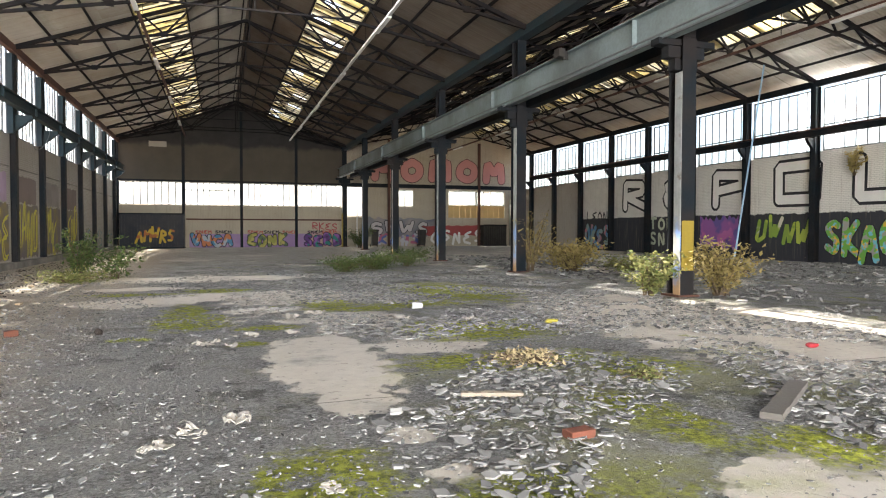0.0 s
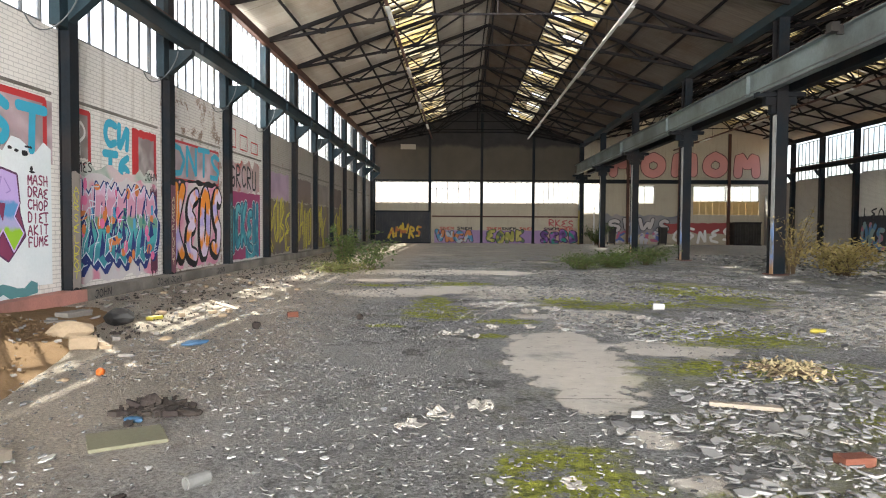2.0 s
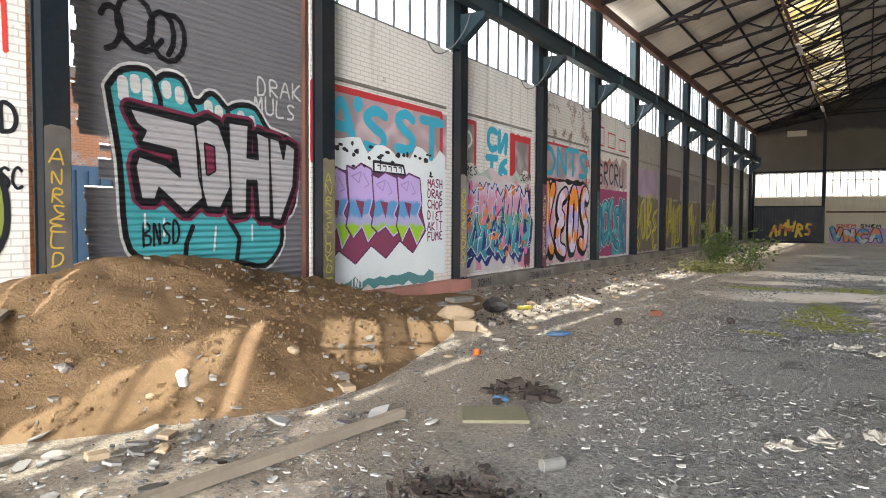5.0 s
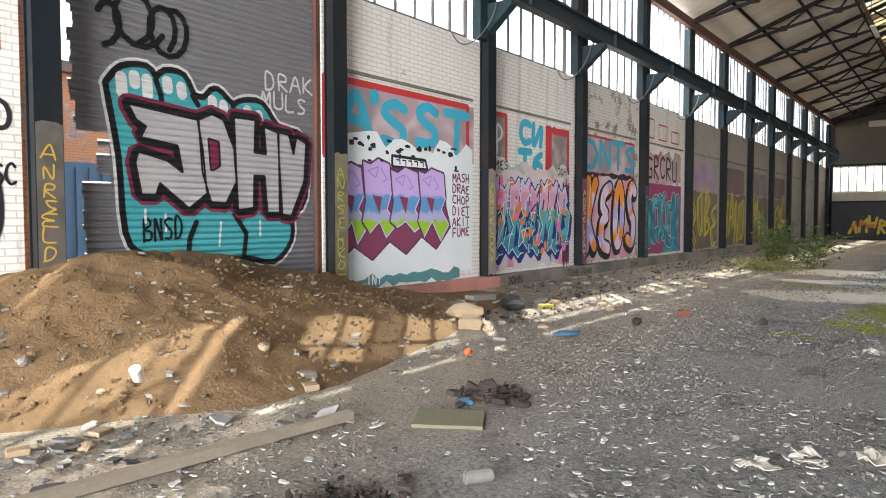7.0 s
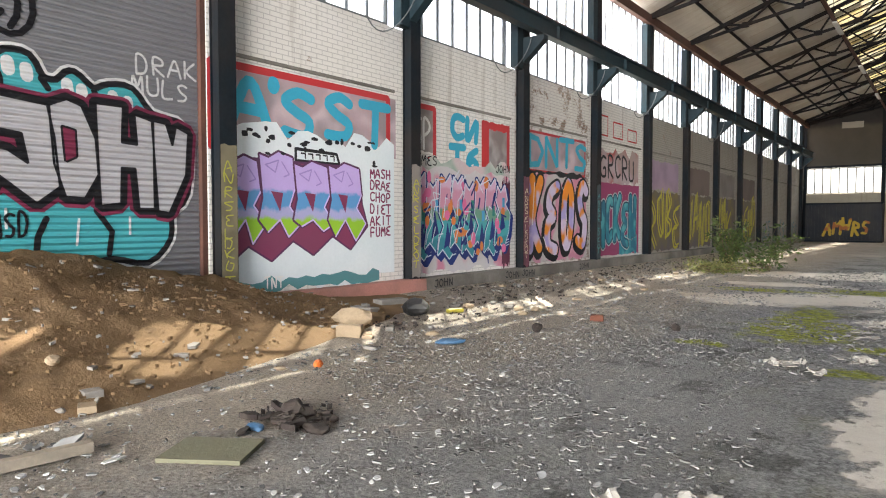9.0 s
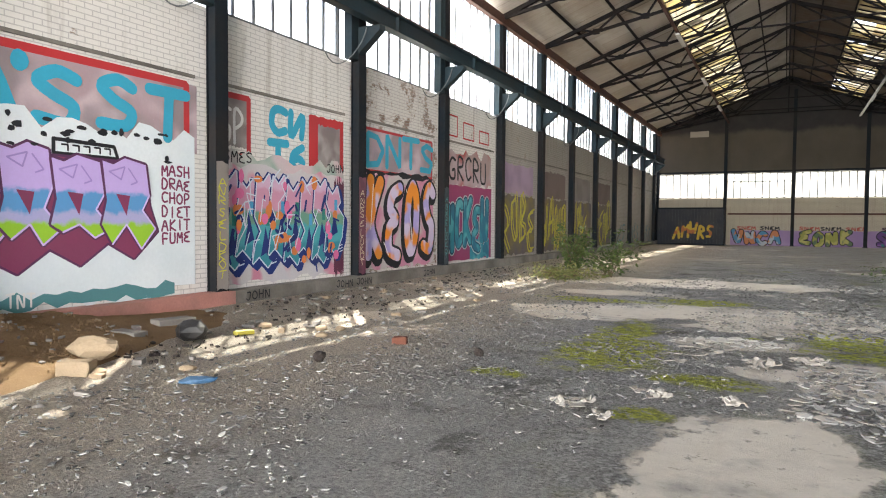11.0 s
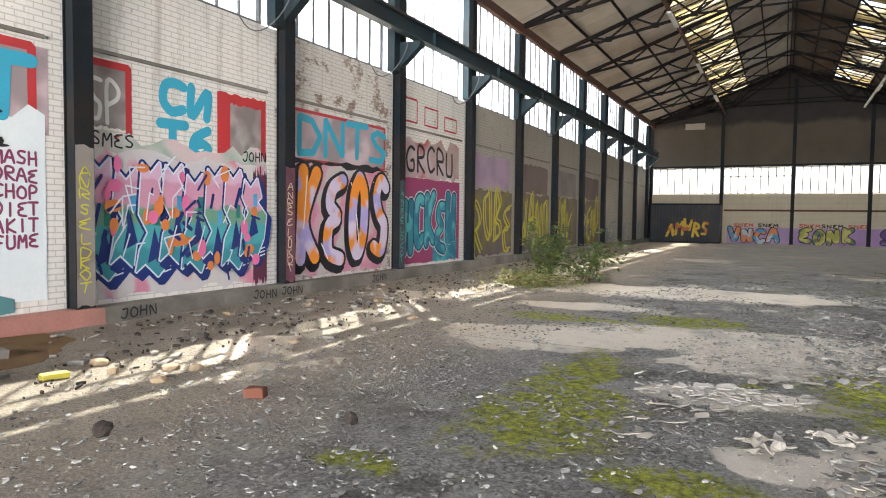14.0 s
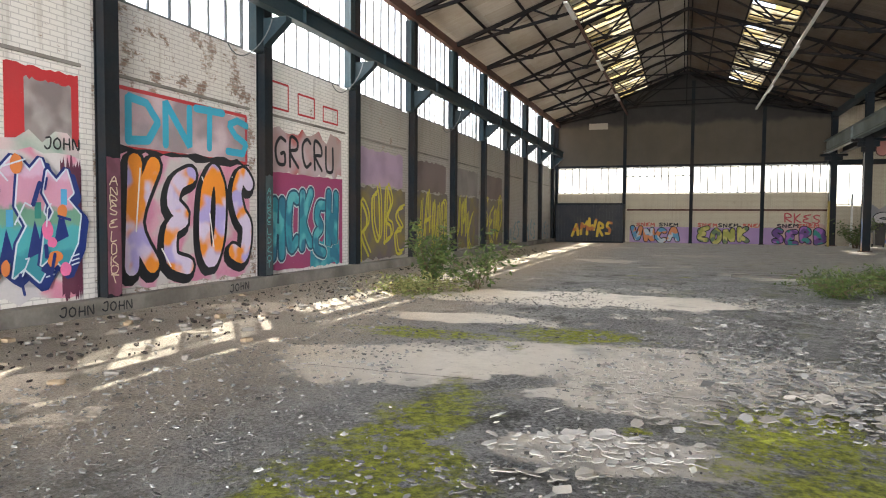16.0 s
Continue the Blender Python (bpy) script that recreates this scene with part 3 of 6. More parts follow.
for xe, xr in ((WEST - 0.14, 0.6), (MID, 0.6), (MID, 16.4), (EAST + 0.3, 16.4)):
    b = bmesh.new()
    for a0, a1 in ((0.0, S0), (S1, 1.0)):
        (xa, za), (xb, zb) = roof_line(xe, xr, a0), roof_line(xe, xr, a1)
        roof_sheet(xa, za, xb, zb, SOUTH - 0.2, NORTH + 0.2, b)
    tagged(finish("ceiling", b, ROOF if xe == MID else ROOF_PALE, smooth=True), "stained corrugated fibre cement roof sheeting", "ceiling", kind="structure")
    # skylight strip, some sheets gone
    rnd = random.Random(int(xe * 10))
    b, cover = bmesh.new(), bmesh.new()
    y = SOUTH
    clear = xe == MID and xr < MID
    while y < NORTH:
        gone = 0.0 if not clear else 0.8 if y < 21 else 0.12
        for a0, a1 in ((S0 - 0.01, (S0 + S1) / 2 + 0.004), ((S0 + S1) / 2, S1 + 0.01)):
            if rnd.random() > gone:
                (xa, za), (xb, zb) = roof_line(xe, xr, a0), roof_line(xe, xr, a1)
                roof_sheet(xa, za - 0.02, xb, zb - 0.02, y, y + 0.57, b)
                if rnd.random() < 0.65:
                    roof_sheet(xa, za + 0.03, xb, zb + 0.03, y, y + 0.25 + 0.3 * rnd.random(), cover)
        y += 0.55
    tagged(finish("roof_skylight", b, SKYLIGHT, smooth=True), "yellowed translucent skylight strip with missing sheets", "skylight", kind="structure")
    tagged(finish("skylight_patch", cover, ROOF, smooth=True), "dark patch sheets laid over the skylight strip", "roof sheet", kind="structure")
    b = bmesh.new()
    yy = SOUTH
    (xa, za), (xb, zb) = roof_line(xe, xr, S0), roof_line(xe, xr, S1)
    while yy < NORTH:
        bar(b, (xa, yy, za - 0.05), (xb, yy, zb - 0.05), 0.035, 0.05)
        yy += 0.66
    tagged(finish("skylight_bars", b, TRUSS), "thin dark glazing bars of the skylight strip", "glazing bars", kind="structure")
b = bmesh.new()
box(b, 0.35, 0.85, SOUTH, NORTH, RIDGE + 0.14, RIDGE + 0.2)
box(b, 16.15, 16.65, SOUTH, NORTH, RIDGE + 0.14, RIDGE + 0.2)
tagged(finish("ceiling_ridge", b, ROOF), "ridge capping of the roof", "ridge", kind="structure")
# purlins
for xe, xr in ((WEST - 0.1, 0.6), (MID, 0.6), (MID, 16.4), (EAST + 0.1, 16.4)):
    for a in (0.17, 0.34, 0.5, 0.72, 0.86, 0.98):
        x, z = roof_line(xe, xr, a)
        b = bmesh.new()
        bar(b, (x, SOUTH, z - 0.09), (x, NORTH, z - 0.09), 0.05, 0.1)
        tagged(finish("purlin", b, TRUSS), "thin dark steel roof purlin", "purlin", kind="structure")


def truss(y, xl, xr):
    """A light fan truss with two sloping lower chords and a raised tie."""
    t = thing("roof_truss", "dark riveted steel angle roof truss spanning the hall", "roof truss", (0, y, 0), "roof trusses", "structure")
    xm, z0 = (xl + xr) / 2, EAVES - 0.02
    top = RIDGE - 0.12
    for s, xe in ((1, xl), (-1, xr)):
        half = abs(xm - xl)

        def up(a):
            return (xe + s * half * a, 0, z0 + (top - z0) * a)

        def low(a):
            return (xe + s * half * a, 0, z0 - 0.02 + 0.95 * a / 0.62)

        b = bmesh.new()
        bar(b, up(0), up(1), 0.14, 0.12)
        part("rafter", b, TRUSS, t)
        b = bmesh.new()
        bar(b, low(0), low(0.62), 0.1, 0.09)
        part("lower_chord", b, TRUSS, t)
        for a, c in ((0.17, 0.25), (0.36, 0.25), (0.36, 0.46), (0.53, 0.46), (0.53, 0.62), (0.76, 0.62), (0.99, 0.62)):
            b = bmesh.new()
            bar(b, up(a), low(c), 0.07, 0.06)
            part("web_member", b, TRUSS, t)
        for a in (0.25, 0.46, 0.62):
            p = low(a)
            part("gusset_plate", (lambda q: (box(q, p[0] - 0.11, p[0] + 0.11, -0.045, 0.045, p[2] - 0.08, p[2] + 0.1), q)[1])(bmesh.new()), TRUSS, t)
    b = bmesh.new()
    half = abs(xm - xl)
    bar(b, (xl + half * 0.62, 0, z0 + 0.93), (xr - half * 0.62, 0, z0 + 0.93), 0.06, 0.06)
    part("tie_bar", b, TRUSS, t)
    b = bmesh.new()
    bar(b, (xm, 0, z0 + 0.93), (xm, 0, top), 0.05, 0.05)
    part("king_rod", b, TRUSS, t)
    return t


t0 = truss(COLS_W[2], WEST + 0.1, MID - 0.1)
for y in COLS_W[3:] + [NORTH - 0.3]:
    copy_thing(t0, pose(0, y, 0))
t1 = truss(COLS_E[1], MID + 0.1, EAST - 0.1)
for y in COLS_E[2:]:
    copy_thing(t1, pose(0, y, 0))
# eaves and valley beams
for x, mat, w in ((WEST + 0.2, RUST, 0.16), (MID, STEEL_TEAL, 0.34), (EAST - 0.2, STEEL, 0.16)):
    b = bmesh.new()
    box(b, x - w / 2, x + w / 2, SOUTH, NORTH, EAVES - 0.22, EAVES + 0.06)
    tagged(finish("trim", b, mat), "long steel eaves beam under the roof edge", "beam", kind="structure")


# ---------------- columns ----------------
def column(name, depth, width, top, mat, label, web_y=True, group="", foot=None):
    """An I-section stanchion with base plate; flanges face along x."""
    t = thing(name, label, "column", group=group, kind="structure")
    d, w = depth / 2, width / 2
    boxes("web", mat, t, (-d + 0.02, d - 0.02, -0.02, 0.02, 0, top))
    boxes("flange", mat, t, (-d, -d + 0.022, -w, w, 0, top))
    boxes("flange", foot or mat, t, (d - 0.022, d, -w, w, 0, top))
    boxes("base_plate", mat, t, (-d - 0.05, d + 0.05, -w - 0.05, w + 0.05, 0, 0.03))
    return t


cw = thing("column", "dark blue painted steel column against the wall", "column", group="west wall columns", kind="structure")
boxes("web", STEEL, cw, (-0.16, 0.0, 0.15, 0.19, 0, EAVES - 0.2))
boxes("flange", STEEL, cw, (-0.18, -0.161, 0.04, 0.31, 0, EAVES - 0.2))
boxes("flange", STEEL, cw, (0.001, 0.02, 0.04, 0.31, 0, EAVES - 0.2))
boxes("side_channel", STEEL, cw, (-0.15, -0.01, 0.06, 0.075, 0, SILL))
cw.matrix_basis = pose(WEST + 0.19, COLS_W[0], 0)
for z in (5.3,):
    b = bmesh.new()
    v = [b.verts.new((x, y, zz)) for y in (0.0, 0.2) for x, zz in ((0.022, z + 0.1), (0.55, z + 0.1), (0.55, z), (0.022, z - 0.45))]
    b.faces.new(v[:4]), b.faces.new(v[4:][::-1])
    for i in range(4):
        b.faces.new((v[i], v[(i + 1) % 4], v[4 + (i + 1) % 4], v[4 + i]))
    part("rail_bracket", b, STEEL_TEAL, cw)
boxes("upper_casing", STEEL_TEAL, cw, (-0.19, 0.0, -0.2, 0.26, SILL + 0.02, EAVES - 0.24))
for y in COLS_W[1:]:
    copy_thing(cw, pose(WEST + 0.19, y, 0))
ce = column("column", 0.30, 0.28, EAVES - 0.2, STEEL, "dark painted steel column against the wall", group="east wall columns")
ce.matrix_basis = pose(EAST - 0.16, COLS_E[0], 0)
b = bmesh.new()
v = [b.verts.new((x, y, zz)) for y in (-0.08, 0.08) for x, zz in ((-0.15, 5.35), (-0.5, 5.35), (-0.5, 5.25), (-0.15, 4.85))]
b.faces.new(v[:4]), b.faces.new(v[4:][::-1])
for i in range(4):
    b.faces.new((v[i], v[(i + 1) % 4], v[4 + (i + 1) % 4], v[4 + i]))
part("rail_bracket", b, STEEL, ce)
for y in COLS_E[1:]:
    copy_thing(ce, pose(EAST - 0.16, y, 0))


def flange_material():
    """Pale chalky front of the middle columns, graffitied low down."""
    m = Mat("pale_column_paint", 0.6)
    x, y, z = m.xyz()
    c = m.mix(m.noise(4, 5), (0.12, 0.125, 0.125), (0.40, 0.40, 0.39))
    n = m.math("ADD", z, m.math("MULTIPLY", m.noise(3, 4), 0.8))
    c = m.mix(m.math("MULTIPLY", m.step(n, 2.1, 1.8), m.step(m.noise(4, 3, 0.5, (1, 1, 0.5)), 0.45, 0.55)), c, (0.22, 0.32, 0.55))
    c = m.mix(m.step(n, 0.95, 0.6), c, (0.45, 0.28, 0.15))
    c = m.mix(m.step(m.noise(2, 6), 0.6, 0.72), c, (0.12, 0.09, 0.07))
    m.color(c)
    return m.m


PALE_FLANGE = flange_material()
YELLOW_BAND = plain("yellow_band_paint", (0.26, 0.19, 0.025), 0.6, 0, 0.3, 5, 0.2)
cm = thing("column", "dark blue steel column with pale face and rusty foot", "column", group="middle columns", kind="structure")
boxes("web", STEEL, cm, (-0.02, 0.02, -0.2, 0.2, 0, EAVES - 0.2))
boxes("flange", STEEL, cm, (-0.17, 0.17, -0.225, -0.2, 0, 5.4))
boxes("flange", STEEL, cm, (-0.17, 0.17, 0.2, 0.225, 0, 5.4))
boxes("flange_upper", STEEL, cm, (-0.15, 0.15, -0.225, -0.2, 5.41, EAVES - 0.2), (-0.15, 0.15, 0.2, 0.225, 5.41, EAVES - 0.2))
boxes("side_plate", PALE_FLANGE, cm, (-0.185, -0.172, -0.222, 0.0, 0.02, 4.7), label="pale chalky side plate")
boxes("side_plate", STEEL, cm, (0.135, 0.165, -0.195, 0.195, 0.02, 5.4))
boxes("base_plate", RUST, cm, (-0.26, 0.26, -0.3, 0.3, 0, 0.04))
boxes("corbel", STEEL, cm, (-0.7, 0.7, -0.14, 0.14, 5.25, 5.38), (-0.45, 0.45, -0.12, 0.12, 5.0, 5.24), (-0.28, 0.28, -0.11, 0.11, 4.75, 4.99))
cm.matrix_basis = pose(MID, COLS_M[0], 0)
for y in COLS_M[1:]:
    made = copy_thing(cm, pose(MID, min(y, NORTH - 0.3), 0))
    if 12 < y < 13:
        boxes("painted_band", YELLOW_BAND, made, (-0.15, 0.15, -0.231, -0.2255, 0.55, 1.6), label="yellow painted band")


# ---------------- crane rails ----------------
def girder(name, label, x, z0, z1, w, mat, y0, y1, stiff=0.0, railmat=None):
    t = thing(name, label, "crane girder", (x, 0, 0), kind="structure")
    boxes("web", mat, t, (-0.012, 0.012, y0, y1, z0 + 0.03, z1 - 0.03))
    boxes("bottom_flange", mat, t, (-w / 2, w / 2, y0, y1, z0, z0 + 0.03))
    boxes("top_flange", mat, t, (-w / 2, w / 2, y0, y1, z1 - 0.03, z1))
    boxes("rail", railmat or RUST, t, (-0.04, 0.04, y0, y1, z1 + 0.002, z1 + 0.07))
    y = y0 + 1
    while stiff and y < y1:
        boxes("stiffener", mat, t, (-w / 2 + 0.02, w / 2 - 0.02, y, y + 0.015, z0 + 0.032, z1 - 0.032))
        y += stiff
    return t


girder("crane_rail", "dark blue steel crane rail on column brackets", WEST + 0.62, 5.43, 5.8, 0.22, STEEL_TEAL, SOUTH, NORTH - 1.0, 3.95)
girder("crane_rail", "dark steel crane rail along the far wall", EAST - 0.5, 5.38, 5.66, 0.2, STEEL, SOUTH, NORTH - 3.0)
girder("crane_girder", "deep grey green plate girder with rivets", MID - 0.42, 5.4, 6.12, 0.3, STEEL_GREY, SOUTH, NORTH - 0.5, 8.16)
girder("crane_girder", "deep dark plate girder beside the columns", MID + 0.42, 5.4, 6.12, 0.3, STEEL, SOUTH, NORTH - 0.5, 8.16)
b = bmesh.new()
bar(b, (MID - 0.62, SOUTH, 5.36), (MID - 0.62, NORTH - 1, 5.36), 0.035, 0.035)
bar(b, (MID - 0.68, SOUTH, 5.44), (MID - 0.68, NORTH - 1, 5.44), 0.03, 0.03)
tagged(finish("conduit", b, FRAME_PAINT), "pair of grey conduits along the crane girder", "conduit", kind="structure")


# ---------------- windows ----------------
def window(name, length, z0, z1, panes, label, rail=None, glass=None):
    """Steel window along y at x = 0: frame, mullions and panes."""
    t = thing(name, label, "window", group=name + " row", kind="structure")
    h = length / 2
    boxes("window_frame", FRAME_PAINT, t, (-0.04, 0.04, -h, h, z0, z0 + 0.05), (-0.04, 0.04, -h, h, z1 - 0.05, z1),
          (-0.04, 0.04, -h, -h + 0.05, z0 + 0.05, z1 - 0.05), (-0.04, 0.04, h - 0.05, h, z0 + 0.05, z1 - 0.05))
    w = length / panes
    bar_w = 0.03 if glass else 0.016
    for i in range(panes):
        if i:
            boxes("mullion", FRAME_PAINT, t, (-0.025, 0.025, -h + i * w - bar_w, -h + i * w + bar_w, z0 + 0.052, z1 - 0.052))
        boxes("pane", glass or GLASS, t, (-0.003, 0.003, -h + i * w + bar_w + 0.002, -h + (i + 1) * w - bar_w - 0.002, z0 + 0.052, z1 - 0.052))
    if rail:
        boxes("transom", FRAME_PAINT, t, (-0.028, 0.028, -h + 0.05, h - 0.05, rail, rail + 0.05))
    return t


ww = window("window_west", BAY - 0.5, SILL + 0.02, HEAD + 0.2, 7, "tall steel framed factory window with dusty panes", 6.1)
ww.matrix_basis = pose(WEST - 0.12, COLS_W[0] + BAY / 2, 0)
for y in COLS_W[1:-1]:
    copy_thing(ww, pose(WEST - 0.12, y + BAY / 2, 0))
we = window("window_east", 3.95 - 0.36, 4.82, 7.5, 7, "tall steel framed factory window with dusty panes", 5.9)
we.matrix_basis = pose(EAST + 0.12, COLS_E[0] + 1.975, 0)
for y in COLS_E[1:-1]:
    copy_thing(we, pose(EAST + 0.12, y + 1.975, 0))
NX = [-7.5, -3.08, 1.0, 5.05, 8.6]
for i in range(4):
    wn_ = window("window_north", NX[i + 1] - NX[i] - 0.16, 3.16, 4.84, 9, "low wide steel framed window in the end wall", 4.25 if i == 1 else None, WIRED)
    wn_.matrix_basis = pose((NX[i] + NX[i + 1]) / 2, NORTH + 0.12, 0, 0, 0, 90)
for x0, x1, z0, z1, n in ((8.95, 10.4, 2.4, 4.8, 2), (13.0, 14.5, 3.22, 4.58, 2), (17.5, 20.0, 3.4, 4.6, 4), (20.04, 22.6, 3.4, 4.6, 4)):
    wn_ = window("window_north", x1 - x0, z0, z1, n, "small broken window in the end wall")
    wn_.matrix_basis = pose((x0 + x1) / 2, NORTH + 0.12, 0, 0, 0, 90)
for x in NX[:-1]:
    column("column", 0.2, 0.2, EAVES + 0.2 if x < -5 else RIDGE - 0.5 - abs(x - 0.6) * 0.3, STEEL, "dark steel post of the end wall").matrix_basis = pose(x, NORTH - 0.11, 0, 0, 0, 90)
for x in (12.4, 16.4, 20.2):
    boxes("post", RUST, thing("column", "rusty steel post of the end wall", "column", (x, NORTH - 0.1, 0), kind="structure"), (-0.1, 0.1, -0.09, 0.09, 0, 8.6))

# boards under the far windows, dark doorway boxes
for x in np.arange(17.5, 22.4, 0.51):
    boxes("board", YELLOW_BOARD, thing("boarding", "yellow timber board under the broken window", "board", (x, NORTH + 0.1, 2.36), "yellow boards"), (0, 0.49, -0.05, 0, 0, 1.02))


def container(name, label, x0, x1, y0, y1, h, mat):
    t = thing(name, label, "container", ((x0 + x1) / 2, (y0 + y1) / 2, 0))
    w, d = (x1 - x0) / 2, (y1 - y0) / 2
    boxes("body", mat, t, (-w + 0.04, w - 0.04, -d + 0.04, d, 0.02, h - 0.03))
    x = -w + 0.1
    while x < w - 0.15:
        boxes("rib", mat, t, (x, x + 0.09, -d, -d + 0.038, 0.1, h - 0.12))
        x += 0.2
    boxes("rim", STEEL, t, (-w, w, -d - 0.02, -d + 0.037, h - 0.1, h))
    boxes("rim", STEEL, t, (-w, w, -d - 0.02, -d + 0.037, 0.0, 0.09))
    return t


NAVY = plain("navy_black_paint", (0.018, 0.022, 0.032), 0.6, 0, 0.4, 3, 0.3)
container("steel_container", "dark navy corrugated steel container by the end wall", -7.2, -2.95, 51.4, 53.1, 2.5, NAVY)
container("steel_container", "black steel box by the far end wall", 20.3, 22.4, 52.2, 53.1, 1.8, BLACK)
container("steel_container", "tall pale cabinet in the far corner", 22.9, 23.8, 51.9, 53.0, 3.9, plain("pale_cabinet", (0.3, 0.29, 0.26)))
for x, y in ((10.9, 51.8), (14.9, 52.2)):
    t = thing("wheeled_bin", "black plastic wheeled bin by the end wall", "bin", (x, y, 0), "black bins")
    b = bmesh.new()
    box(b, -0.28, 0.28, -0.3, 0.3, 0.12, 1.3)
    for v in b.verts:
        if v.co.z < 0.5:
            v.co.x *= 0.8
            v.co.y *= 0.8
    part("body", b, BLACK, t)
    boxes("lid", BLACK, t, (-0.3, 0.3, -0.34, 0.32, 1.305, 1.36))
    boxes("wheel", BLACK, t, (-0.3, -0.25, 0.12, 0.32, 0.0, 0.2))
    boxes("wheel", BLACK, t, (0.25, 0.3, 0.12, 0.32, 0.0, 0.2))
for x, m_, h in ((8.35, YELLOW_BAND, 2.6), (9.5, WHITE_PAINT, 3.0)):
    boxes("pole", m_, thing("guard_post", "slim painted steel guard post near the end wall", "post", (x, 51.6, 0)), (-0.05, 0.05, -0.05, 0.05, 0, h))


# ---------------- roller shutter bay ----------------
def shutter():
    t = thing("roller_shutter", "torn grey corrugated roller shutter covered in graffiti", "roller shutter", (WEST - 0.1, 0, 0))
    rnd = random.Random(5)
    z = 0.35
    while z < SILL:
        tear = 4.6 + 0.05 * rnd.random()
        if 1.75 < z < 2.3:
            tear = 4.74 + 0.2 * rnd.random()
        elif z > 2.3:
            tear = 4.48 + 0.08 * rnd.random()
        b = bmesh.new()
        prof = [(0.0, 0.0), (0.014, 0.012), (0.018, 0.039), (0.014, 0.066), (0.0, 0.078)]
        rows = [[b.verts.new((px, y, z + pz)) for px, pz in prof] for y in (tear, 7.86)]
        for i in range(4):
            b.faces.new((rows[0][i], rows[1][i], rows[1][i + 1], rows[0][i + 1]))
        back = [[b.verts.new((px - 0.004, y, z + pz)) for px, pz in prof] for y in (tear, 7.86)]
        for i in range(4):
            b.faces.new((back[0][i], back[0][i + 1], back[1][i + 1], back[1][i]))
        part("slat", b, SHUTTER, t, smooth=True)
        z += 0.078
    boxes("guide", RUST, t, (-0.05, 0.08, 7.87, 7.945, 0, SILL))
    return t


SHUTTER = ribbed("grey_shutter_steel", (0.20, 0.20, 0.215))
shutter()
# yard seen through the gap
yard = thing("yard_building", "orange brick building across the yard", "building", (-19, 9, 0))
boxes("wall", BRICK_ORANGE, yard, (-4, 0, -9, 9, 0, 5.2))
boxes("roof", ROOF, yard, (-4.2, 0.2, -9.2, 9.2, 5.21, 5.5))
for y in (-6, -2, 2, 6):
    boxes("window", GLASS, yard, (0.002, 0.03, y - 0.6, y + 0.6, 1.2, 2.8))
pier = thing("brick_pier", "orange brick pier beside the torn shutter", "pier", (WEST - 0.5, 4.05, 0), kind="structure")
boxes("brickwork", BRICK_ORANGE, pier, (-0.2, 0.24, -0.13, 0.17, 0, SILL))
bc = thing("shipping_container", "bright blue steel container in the yard", "container", (-15, 7.9, -0.05))
boxes("body", BLUE, bc, (-1.2, 1.2, -2.6, 2.6, 0.0, 2.5))
for y in np.arange(-2.5, 2.5, 0.25):
    boxes("rib", BLUE, bc, (1.201, 1.24, y, y + 0.12, 0.2, 2.4))


# ---------------- soil heap ----------------
def heap_height(x, y):
    crest = 0.98 * math.exp(-((y - 5.0) / 2.5) ** 2) if y < 5 else 0.98 * math.exp(-((y - 5.0) / 3.6) ** 2)
    out = -4.0 - 0.30 * max(0, y - 5.0) - 0.55 * max(0, 4.2 - y)
    s = max(0.0, (x - WEST) / max(0.3, out - WEST))
    h = crest * max(0.0, 1 - s ** 1.25)
    n = noise.noise(Vector((x * 1.3, y * 1.3, 1))) * 0.12 + noise.noise(Vector((x * 5, y * 5, 2))) * 0.05 + noise.noise(Vector((x * 14, y * 14, 2))) * 0.012
    return h + n * min(1.0, h * 3) - 0.02


def make_heap():
    step = 0.06
    xs, ys = np.arange(-11.5, -3.0, step), np.arange(0.5, 11.5, step)
    verts, n = [], len(xs)
    for y in ys:
        for x in xs:
            inside = x > WEST - 0.02 or 3.9 < y < 7.8
            verts.append((x, y, heap_height(max(x, WEST), y) * (1 if x > WEST else max(0, 1 + (x - WEST) / 3.5)) if inside else -0.06))
    faces = [(j * n + i, j * n + i + 1, (j + 1) * n + i + 1, (j + 1) * n + i) for j in range(len(ys) - 1) for i in range(n - 1)]
    me = bpy.data.meshes.new("soil_mound")
    me.from_pydata(verts, [], faces)
    me.materials.append(SOIL)
    me.shade_smooth()
    tagged(new("soil_mound", me), "heap of sandy brown soil before the shutter", "soil mound")


make_heap()

# ---------------- graffiti ----------------
GLYPH = {}
GLYPH["A"] = [[(0, 0), (0.35, 1), (0.7, 0)], [(0.15, 0.4), (0.55, 0.4)]]
GLYPH["B"] = [[(0.08, 0), (0.08, 1), (0.5, 0.95), (0.55, 0.7), (0.1, 0.52), (0.62, 0.42), (0.62, 0.1), (0.08, 0)]]
GLYPH["C"] = [[(0.65, 0.85), (0.4, 1), (0.1, 0.8), (0.05, 0.35), (0.3, 0), (0.65, 0.15)]]
GLYPH["D"] = [[(0.08, 0), (0.08, 1), (0.45, 0.92), (0.65, 0.5), (0.45, 0.06), (0.08, 0)]]
GLYPH["E"] = [[(0.65, 1), (0.2, 0.9), (0.08, 0.7), (0.45, 0.55), (0.08, 0.4), (0.1, 0.1), (0.65, 0)]]
GLYPH["F"] = [[(0.08, 0), (0.08, 1), (0.62, 1)], [(0.08, 0.52), (0.5, 0.52)]]
GLYPH["G"] = [[(0.62, 0.88), (0.3, 1), (0.05, 0.6), (0.15, 0.1), (0.6, 0.08), (0.6, 0.45), (0.35, 0.45)]]
